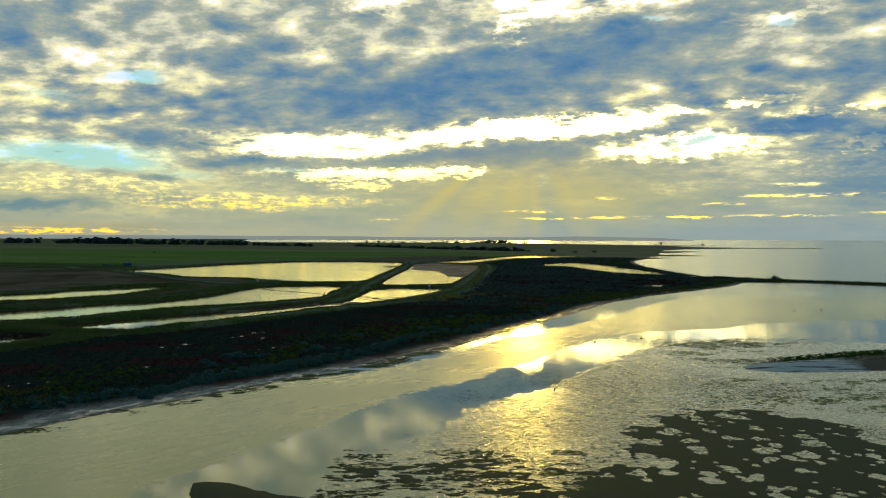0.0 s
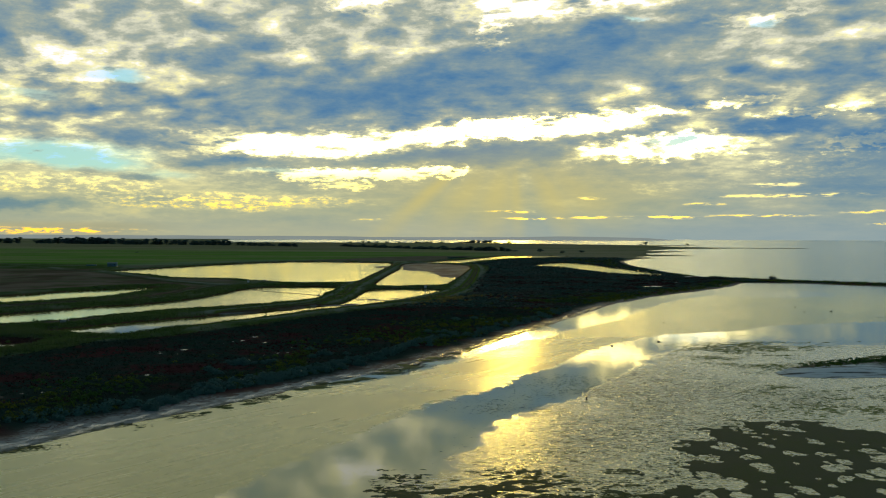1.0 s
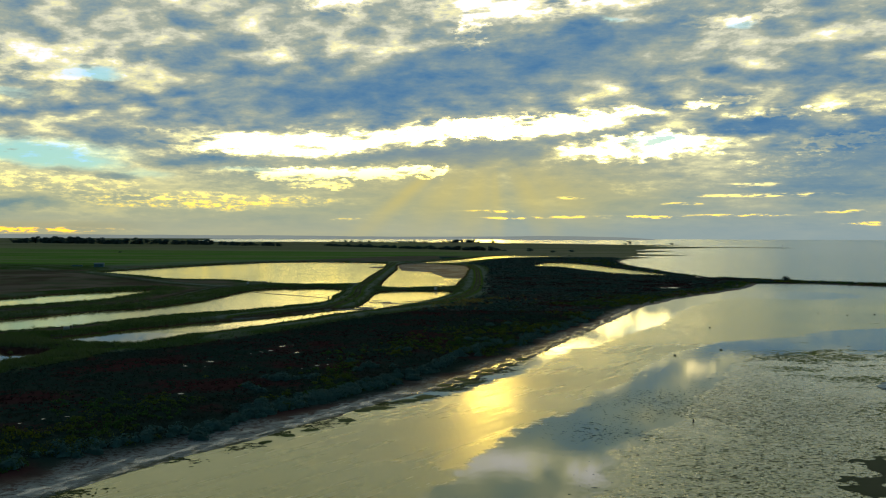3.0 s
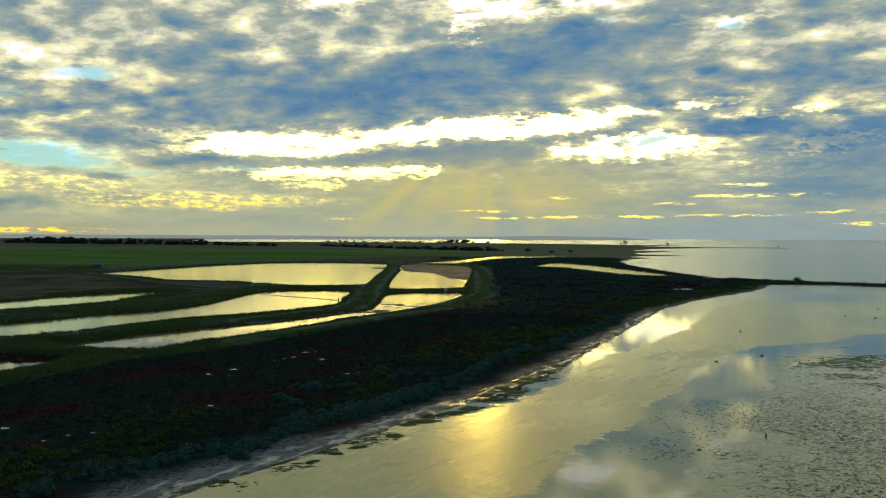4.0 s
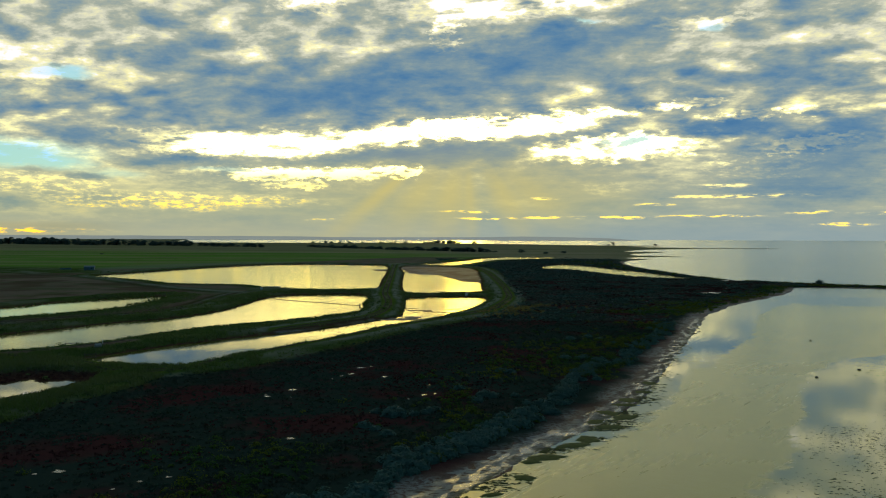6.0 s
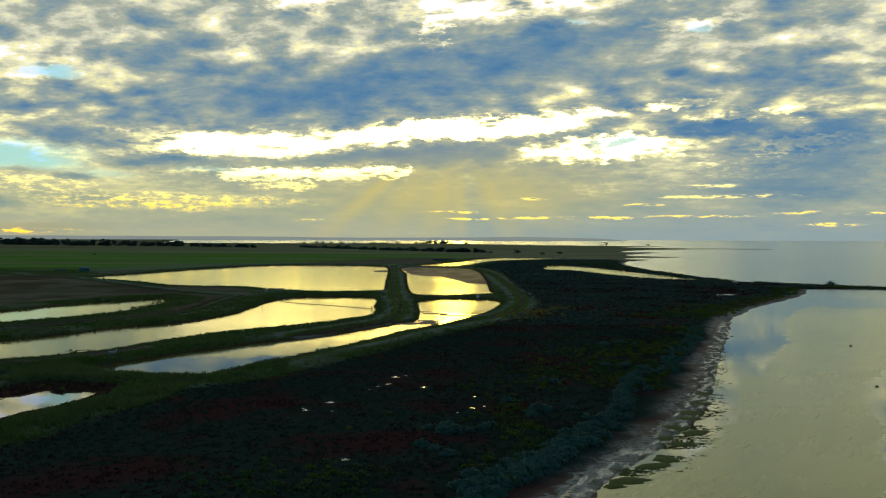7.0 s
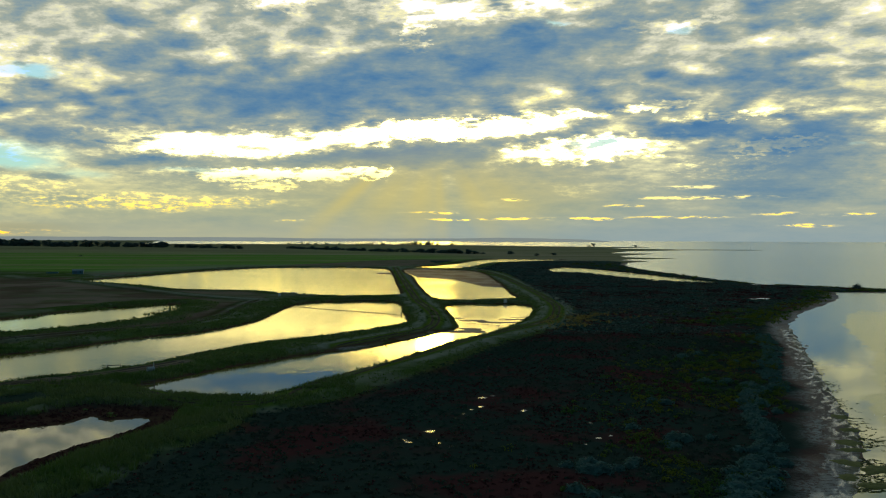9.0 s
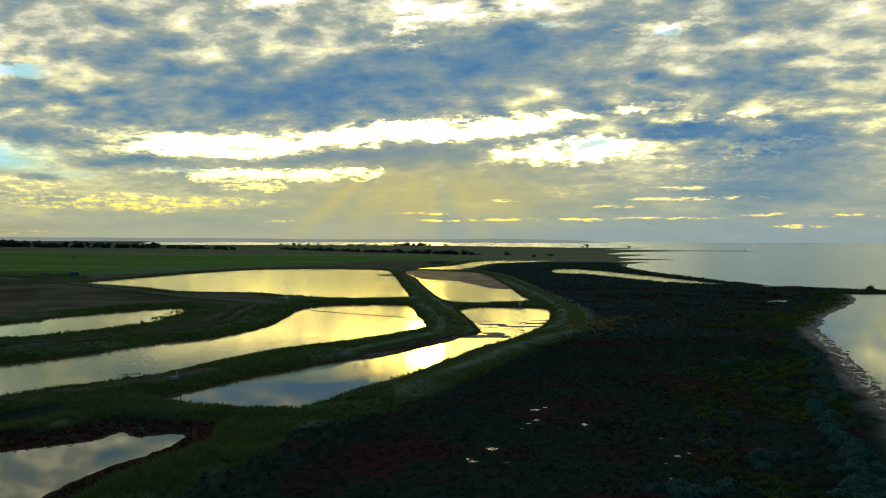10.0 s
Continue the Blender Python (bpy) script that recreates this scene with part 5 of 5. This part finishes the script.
middle = 187 + 0.16 * (spots[:, 0] - 70)
keep = (d < -1.2) & (spots[:, 1] > middle - 3.5 - 6 * step(spots[:, 0], 84, 100)) & (FLAT_RNG.rand(9000) < 0.6 * step(spots[:, 0], 62, 76))
p = np.concatenate([spots[keep], np.full((keep.sum(), 1), 0.6)], 1)
r = 0.35 + 0.6 * FLAT_RNG.rand(len(p)) ** 2
stuff("bar_shrubs", [leaf_quads(p, r, r * 0.55, 20, 0.18, FLAT_RNG)], M_GREEN, "dark green scrub along the top of the sand bar", "shrubs")


def mats(points, radius, stretch, rng, heap=0.03, base_z=0.0, sides=8):
    """Flat ragged rafts of weed, each a low fan of triangles."""
    count = len(points)
    a = np.arange(sides) / sides * 2 * np.pi
    rr = radius[:, None] * (0.55 + 0.75 * rng.rand(count, sides))
    turn = 0.35 * rng.randn(count)[:, None]
    px, py = np.cos(a) * rr * stretch[:, None], np.sin(a) * rr
    rim = np.stack([points[:, None, 0] + px * np.cos(turn) - py * np.sin(turn), points[:, None, 1] + px * np.sin(turn) + py * np.cos(turn),
                    np.full((count, sides), 0.004) + np.reshape(base_z, (-1, 1))], -1)
    top = np.concatenate([points[:, :2], heap + np.reshape(base_z, (-1, 1)) * np.ones((count, 1))], 1)[:, None]
    co = np.concatenate([rim, top], 1).reshape(-1, 3)
    base = (np.arange(count) * (sides + 1))[:, None]
    i = np.arange(sides)
    faces = np.stack([base + i, base + (i + 1) % sides, base + sides + 0 * i], -1).reshape(-1, 3)
    return co, faces


def scatter_mats(count, box, chance, low, high, rng, stretch=(1.2, 2.8), sides=8):
    x = box[0] + (box[1] - box[0]) * rng.rand(count)
    y = box[2] + (box[3] - box[2]) * rng.rand(count)
    keep = rng.rand(count) < chance(x, y)
    x, y = x[keep], y[keep]
    r = low + (high - low) * rng.rand(len(x)) ** 3
    return mats(np.stack([x, y], -1), r, stretch[0] + (stretch[1] - stretch[0]) * rng.rand(len(x)), rng, sides=sides)


SPECKLED = smooth(np.array([(10, 181), (-9, 149), (-7, 133), (-10, 106), (-4, 84), (20, 76), (75, 76), (120, 120), (150, 172), (100, 172), (66, 168), (52, 190), (48, 210), (24, 187)], float))


def speckle(x, y):
    d = distance(x[None], y[None], SPECKLED, reach=30.0)[0]
    return step(-d, 1, 22) * step(rough_noise(x * 0.7, y * 0.9, 9.0, 4), 0.28, 0.6)


def green_rafts(x, y):
    ring = 1.6 * np.exp(-(((x - 63) / 9) ** 2 + ((y - 205) / 15) ** 2)) + np.exp(-(((x - 76) / 10) ** 2 + ((y - 222) / 8) ** 2)) + np.exp(-(((x - 52) / 6) ** 2 + ((y - 164) / 2.5) ** 2))
    ring = ring + np.exp(-(((x - 80) / 20) ** 2 + ((y - 160 - 0.1 * (x - 80)) / 4.5) ** 2)) + 0.8 * np.exp(-(((x - 66) / 16) ** 2 + ((y - 143) / 7) ** 2))
    return np.clip(ring * 1.6, 0, 1) * step(rough_noise(x * 0.6, y * 0.8, 6.0, 4), 0.42, 0.56)


def far_lines(x, y):
    along = np.exp(-(((y - 236 - 0.1 * (x - 80)) / 12) ** 2)) * (x > 50) + 0.4 * (y > 250) * (x > 110)
    return 0.5 * along * step(rough_noise(x * 0.35, y * 1.8, 8.0, 4), 0.52, 0.66)


stuff("green_algae", [scatter_mats(46000, (40, 110, 128, 232), green_rafts, 0.08, 0.45, FLAT_RNG, (0.9, 2.0), 6)], M_ALGAE, "bright green algae round the sand bar", "algae")
pieces = [scatter_mats(150000, (-16, 150, 76, 218), speckle, 0.05, 0.20, FLAT_RNG, (1.2, 2.6), 4),
          scatter_mats(6000, (45, 200, 215, 330), far_lines, 0.08, 0.45, FLAT_RNG, (2.0, 4.0)),
          scatter_mats(9000, (-14, 16, 80, 110), lambda x, y: 0.8 * step(rough_noise(x * 0.6, y * 1.6, 3.0, 4), 0.44, 0.6), 0.05, 0.35, FLAT_RNG)]
stuff("algae_mats", pieces, M_WEED, "rafts of dark green algae in ankle-deep water", "algae")

# the wet strip between beach and water, torn into tongues
xs, ys = np.arange(-100, 80, 0.42), np.arange(92, 345, 0.42)
X, Y = np.meshgrid(xs, ys)
off = distance(X, Y, LAND_LINE, reach=24.0)
off = np.where(off < 0, off / beach_width(Y), off)
strip = (off > -6.0) & (off < 8.5)
ground_z = np.zeros(X.shape)
ground_z[strip] = land(X[strip][None], Y[strip][None])[0][0]
run, cut = 0.5 * X + 0.86 * Y, 0.86 * X - 0.5 * Y
combs = 0.6 * rough_noise(cut + 11, run * 0.55, 3.2, 4) + 0.4 * rough_noise(cut, run * 0.7, 1.5, 3) - 0.5
lobes = rough_noise(X + 60, Y + 20, 13.0, 3) - 0.5
crumbs = rough_noise(X, Y, 1.1, 2) - 0.5
reach_out = off + 6.0 * lobes + 4.6
z = 0.065 - 0.021 * reach_out + 0.22 * combs * step(reach_out, -3.0, 2.0) + 0.05 * crumbs
z = np.minimum(z, 0.09 + 0.05 * crumbs)
z = np.where(off < 0, np.maximum(z, ground_z + 0.035 + 0.03 * crumbs), z) - 0.3 * step(-off + 3 * crumbs, 3.6, 6.0)
z = np.maximum(z, -0.25)
up = strip & (z > -0.03)
cells = up[:-1, :-1] & strip[1:, 1:] | up[1:, 1:] & strip[:-1, :-1]
mask = np.clip((off + 5.5) / 8.0, 0, 1)
tagged(sheet("wet_beach", xs, ys, z, M_SHORE, keep=cells, cover=np.stack([mask, 1 - 0.85 * step(Y, 165, 210), mask, mask], -1)), "wet red-brown beach with grey crust and olive weed", "beach", kind="structure")

# heaps of wrack along the water's edge
LINE = smooth([(-66, 107), (-59, 117), (-53, 128), (-43, 142), (-36, 151), (-28.5, 164), (-20, 173), (-13, 184), (-6, 197), (0, 212), (14, 242), (27, 272)], 12, False)
heaps = []
for x, y in LINE:
    for q in range(60):
        heaps.append((x - 0.4 + 1.8 * FLAT_RNG.randn(), y + 0.3 + 1.7 * FLAT_RNG.randn()))
heaps = [h for h in heaps if rough_noise(np.array([h[0] * 0.5]), np.array([h[1]]), 4.0, 3)[0] > 0.5]
heaps = np.array(heaps)
stuff("wrack_heaps", [mats(heaps, 0.04 + 0.20 * FLAT_RNG.rand(len(heaps)) ** 3, 1.5 + 2.5 * FLAT_RNG.rand(len(heaps)), FLAT_RNG, 0.07)], M_WEED,
      "dark heaps of seaweed strewn along the waterline", "seaweed")

# rafts of olive weed lying at the edge of the shallows, each a low ragged cushion
RAFTS = [(-26.9, 164, 2.9, 1.5), (-29, 162, 1.6, 0.9), (-22, 170, 2.6, 1.4), (-19.4, 173.2, 2.4, 1.5), (-14.6, 180.6, 2.0, 1.6), (-10.5, 187, 2.6, 1.8), (-12.4, 190.5, 2.2, 2.0),
         (-6.4, 200.5, 2.6, 2.2), (-8.4, 196.5, 2.4, 1.6), (-15.8, 184, 1.8, 1.6), (-30.9, 155.1, 1.5, 1.2), (-35.4, 148.9, 1.5, 0.6), (-37.9, 145.7, 1.0, 0.7), (-40.3, 142.1, 0.9, 0.5),
         (-1.5, 208, 1.8, 1.6), (2.5, 217, 1.8, 1.8)]


def weed_raft(x, y, long, wide, rng):
    rings, sides = 5, 26
    around = np.arange(sides) / sides * 2 * np.pi
    out = 1 + 0.16 * np.sin(2 * around + 6 * rng.rand()) + 0.12 * np.sin(5 * around + 6 * rng.rand()) + 0.2 * (rng.rand(sides) - 0.5)
    co = [(0.0, 0.0, 0.12)]
    for ring in range(1, rings + 1):
        f = ring / rings
        for a, o in zip(around, out):
            co.append((long * f * o * math.cos(a), wide * f * o * math.sin(a), 0.14 * (1 - f * f) + (0.05 * rng.rand() - 0.01 if ring < rings else -0.03)))
    tris = [(0, 1 + i, 1 + (i + 1) % sides) for i in range(sides)]
    for ring in range(rings - 1):
        b, d = 1 + ring * sides, 1 + (ring + 1) * sides
        for i in range(sides):
            j = (i + 1) % sides
            tris += [(b + i, d + i, d + j), (b + i, d + j, b + j)]
    ob = mesh_object("weed_raft", np.array(co), np.array(tris), M_RAFT, shade=False)
    ob.matrix_world = pose(x, y, 0.0, 0, 0, 30 + 25 * rng.randn())
    return tagged(ob, "olive-green raft of seaweed lying in the shallows", "seaweed", "weed rafts along the shore")


for row in RAFTS:
    weed_raft(*row, FLAT_RNG)

# salt crust and foam dried along the beach
x = -95 + 165 * FLAT_RNG.rand(15000)
y = 85 + 250 * FLAT_RNG.rand(15000)
h, _, _, off_sea = land(x[None], y[None])
keep = (off_sea[0] < 0.5) & (off_sea[0] > -4.5) & (FLAT_RNG.rand(15000) < 0.9 * step(rough_noise(x, y, 5.0, 3), 0.44, 0.6))
flecks = np.stack([x, y], -1)[keep]
stuff("salt_crust", [mats(flecks, 0.06 + 0.3 * FLAT_RNG.rand(len(flecks)) ** 2, 1 + 1.2 * FLAT_RNG.rand(len(flecks)), FLAT_RNG, 0.02, h[0][keep] + 0.02)], M_CRUST,
      "pale flecks of salt crust and foam on the beach", "salt crust")

# dry-fringe puddles in the marsh
for x, y, size in PUDDLES:
    sides = 22
    rim = [(0.8 * size * (0.3 + 0.6 * FLAT_RNG.rand()) * math.cos(a / sides * 6.283) * 1.3, 0.8 * size * (0.25 + 0.75 * FLAT_RNG.rand()) * math.sin(a / sides * 6.283)) for a in range(sides)]
    ob = fan_sheet("puddle", smooth([(u * 0.8, v * 1.1) for u, v in rim], 2), 0.0, M_FILM)
    ob.location = (x, y, ground_height(x, y) + 0.07)
    tagged(ob, "small bright puddle lying in the samphire", "puddle", "puddles in the marsh")

# ---------------------------------------------------------------- built things
def part(name, bm, mat, parent, label=""):
    me = bpy.data.meshes.new(name)
    bm.to_mesh(me)
    bm.free()
    me.materials.append(mat)
    ob = new(name, me)
    ob.parent = parent
    return tagged(ob, label) if label else ob


def block(size, at=(0, 0, 0), turn=0.0, bevel=0.02):
    bm = bmesh.new()
    bmesh.ops.create_cube(bm, size=1.0)
    bmesh.ops.scale(bm, vec=size, verts=bm.verts)
    if bevel:
        bmesh.ops.bevel(bm, geom=bm.edges[:], offset=bevel, segments=1, affect="EDGES")
    bmesh.ops.transform(bm, matrix=pose(*at, 0, 0, turn), verts=bm.verts)
    return bm


def pole(a, b, ra, rb=None, sides=10):
    bm = bmesh.new()
    a, b = Vector(a), Vector(b)
    bmesh.ops.create_cone(bm, cap_ends=True, segments=sides, radius1=ra, radius2=rb if rb is not None else ra, depth=(b - a).length)
    bmesh.ops.transform(bm, matrix=Matrix.Translation((a + b) / 2) @ (b - a).to_track_quat("Z", "Y").to_matrix().to_4x4(), verts=bm.verts)
    return bm


def stand(name, x, y, turn, label, category, z=None, group=""):
    base = new(name)
    base.matrix_world = pose(x, y, ground_height(x, y) if z is None else z, 0, 0, turn)
    return tagged(base, label, category, group)


def barrier(x, y, turn, width, z, label):
    base = stand("rail_barrier", x, y, turn, label, "barrier", z, "timber barriers at the sluices")
    for side in (-1, 1):
        part("post", pole((side * width / 2, 0, -0.5), (side * width / 2, 0, 1.45), 0.09, 0.075), M_TIMBER, base)
    part("rail", block((width + 0.3, 0.07, 0.16), (0, -0.09, 1.22)), M_TIMBER, base)
    part("rail", block((width + 0.1, 0.07, 0.14), (0, -0.09, 0.55)), M_TIMBER, base)
    return base


barrier(-121.3, 277.4, 20, 2.5, None, "weathered timber rail barrier on the grassy pond bank")
barrier(-109.2, 253.6, 30, 2.3, 0.0, "weathered timber rail barrier standing in the pond's end")

post = stand("marker_post", -112.0, 271.5, 0, "white marker post beside the gravel track", "post")
part("shaft", pole((0, 0, -0.3), (0, 0, 0.9), 0.06, 0.055), M_WHITE, post)
part("cap", pole((0, 0, 0.9), (0, 0, 0.95), 0.075, 0.04), M_STEEL, post)

pipe = stand("culvert_pipe", -111.4, 266.0, 35, "short pale concrete culvert pipe lying in the grass", "pipe")
for radius, mat in ((0.45, M_CONCRETE),):
    bm = bmesh.new()
    outer, inner = [], []
    for x in (-0.7, 0.7):
        outer.append([bm.verts.new((x, radius * math.cos(a * 0.3927), 0.4 + radius * math.sin(a * 0.3927))) for a in range(16)])
        inner.append([bm.verts.new((x, 0.36 * math.cos(a * 0.3927), 0.4 + 0.36 * math.sin(a * 0.3927))) for a in range(16)])
    for a in range(16):
        b = (a + 1) % 16
        bm.faces.new((outer[0][a], outer[1][a], outer[1][b], outer[0][b]))
        bm.faces.new((inner[0][a], inner[0][b], inner[1][b], inner[1][a]))
        bm.faces.new((outer[0][a], outer[0][b], inner[0][b], inner[0][a]))
        bm.faces.new((outer[1][a], inner[1][a], inner[1][b], outer[1][b]))
    part("barrel", bm, mat, pipe)


def control_box(x, y, turn, size, label):
    base = stand("control_box", x, y, turn, label, "control box", None, "sluice control boxes")
    part("plinth", block((size * 1.25, size, 0.2), (0, 0, 0.05)), M_CONCRETE, base)
    part("cabinet", block((size, size * 0.7, size * 0.9), (0, 0, 0.15 + size * 0.45)), M_WHITE, base)
    part("lid", block((size * 1.12, size * 0.82, 0.08), (0, 0, 0.19 + size * 0.9)), M_STEEL, base)
    door = part("door", block((size * 0.8, 0.04, size * 0.75), (0, -size * 0.37, 0.15 + size * 0.45), bevel=0.01), M_WHITE, base)
    part("handle", block((0.05, 0.05, 0.18), (size * 0.3, -size * 0.41, 0.15 + size * 0.45), bevel=0.01), M_STEEL, door)


control_box(-104.0, 495.0, 10, 1.1, "pale steel control box on the pond bank")
control_box(-7.5, 453.5, -5, 1.3, "white steel control box on the cross bank")

# concrete outfall on the bank of the far pond
for x, y in ((-102.5, 516.0), (-98.6, 516.4)):
    weir = stand("outfall", x, y, -15, "small pale concrete outfall at the pond's edge", "outfall", 0.0, "concrete outfalls")
    part("sill", block((2.4, 0.8, 1.0), (0, 0, 0.35)), M_CONCRETE, weir)
    for side in (-1, 1):
        part("wing_wall", block((0.25, 1.4, 1.5), (side * 1.2, 0, 0.5)), M_CONCRETE, weir)
    part("sluice_gate", block((1.2, 0.08, 1.0), (0, -0.45, 0.75), bevel=0.01), M_STEEL, weir)


def shed(x, y, turn, long, wide, tall, label):
    base = stand("shed", x, y, turn, label, "shed")
    part("wall", block((long, wide, tall), (0, 0, tall / 2)), M_BLUE, base)
    bm = bmesh.new()
    rise = wide * 0.22
    pts = [(-1, -1, 0), (1, -1, 0), (1, 1, 0), (-1, 1, 0), (-1, 0, 1), (1, 0, 1)]
    v = [bm.verts.new((a * (long / 2 + 0.3), b * (wide / 2 + 0.3), tall + c * rise)) for a, b, c in pts]
    for f in ((0, 1, 5, 4), (2, 3, 4, 5), (0, 4, 3), (1, 2, 5), (3, 2, 1, 0)):
        bm.faces.new([v[i] for i in f])
    part("roof", bm, M_ROOF, base)
    door = part("door", block((2.2, 0.08, tall * 0.8), (-long * 0.2, -wide / 2 - 0.04, tall * 0.4), bevel=0.01), M_ROOF, base)
    part("handle", block((0.06, 0.08, 0.25), (-long * 0.2 + 0.9, -wide / 2 - 0.1, tall * 0.4), bevel=0.01), M_STEEL, door)
    part("window", block((1.0, 0.06, 0.8), (long * 0.25, -wide / 2 - 0.03, tall * 0.6), bevel=0.01), M_DARK, base)


shed(-266.0, 748.0, 8, 7.2, 4.0, 2.5, "pale blue metal shed beside the field track")
tank = stand("water_trough", -287.0, 758.0, 8, "long low pale blue trough beside the field track", "trough")
part("basin", block((8.0, 1.6, 0.9), (0, 0, 0.45), bevel=0.06), M_BLUE, tank)
part("rim", block((8.2, 1.8, 0.12), (0, 0, 0.95), bevel=0.02), M_ROOF, tank)
for side in (-1, 1):
    part("support", block((0.3, 1.8, 0.5), (side * 3, 0, 0.2), bevel=0.02), M_CONCRETE, tank)

# floating boom across the long pond, and the mooring stake at its end
boom = stand("floating_boom", -72.0, 420.0, 0, "thin dark boom floating across the pond", "boom", 0.02)
ends = [(-92, 440), (-82, 428.5), (-72, 419.5), (-62, 410), (-54.5, 401)]
for (ax, ay), (bx, by) in zip(ends, ends[1:]):
    part("segment", pole((ax + 72, ay - 420, 0.04), (bx + 72, by - 420, 0.04), 0.10, None, 8), M_TIMBER, boom)
stake = stand("mooring_stake", -54.2, 400.3, 0, "dark timber mooring stake in the pond", "stake", 0.0)
part("pile", pole((0, 0, -0.7), (0, 0, 1.0), 0.2, 0.17), M_TIMBER, stake)
part("crossbar", block((0.9, 0.16, 0.16), (0, 0, 0.75)), M_TIMBER, stake)

# stump on the flats, built in place of a wading bird
stump = stand("stump", 18.0, 152.3, 20, "dark stump standing in for a wading bird in the shallows", "stump", 0.0)
part("shaft", pole((0, 0, -0.4), (0.05, 0, 0.48), 0.16, 0.11), M_TIMBER, stump)
part("branch_stub", pole((0.04, 0, 0.28), (0.22, 0.05, 0.42), 0.055, 0.035), M_TIMBER, stump)

# stones on the far flats, added in place of birds
STAND_IN_STONES = [(170, 374), (132, 342), (146, 354), (137, 323), (126, 320), (120, 328), (50.6, 231), (37, 222), (65.5, 281)]
M_STONE = plain("stand_in_stone", (0.10, 0.10, 0.08), 0.7)
stone_rng = np.random.RandomState(3)
for x, y in STAND_IN_STONES:
    bm = bmesh.new()
    bmesh.ops.create_icosphere(bm, subdivisions=2, radius=0.34)
    for v in bm.verts:
        v.co *= 0.8 + 0.4 * stone_rng.rand()
        v.co.z *= 0.5
    me = bpy.data.meshes.new("stone")
    bm.to_mesh(me)
    bm.free()
    me.materials.append(M_STONE)
    ob = new("stone", me)
    ob.location = (x, y, 0.1)
    tagged(ob, "dark stone standing in for a bird in the shallows", "stone", "stones on the flats")

# beacon at the tip of the far spit
beacon = stand("beacon", 900.0, 2150.0, 0, "slender navigation beacon at the tip of the spit", "beacon")
part("tower", pole((0, 0, -0.5), (0, 0, 6.0), 0.7, 0.45), M_WHITE, beacon)
part("platform", pole((0, 0, 6.0), (0, 0, 6.4), 1.0), M_STEEL, beacon)
part("lantern", pole((0, 0, 6.4), (0, 0, 7.8), 0.5, 0.3), M_DARK, beacon)
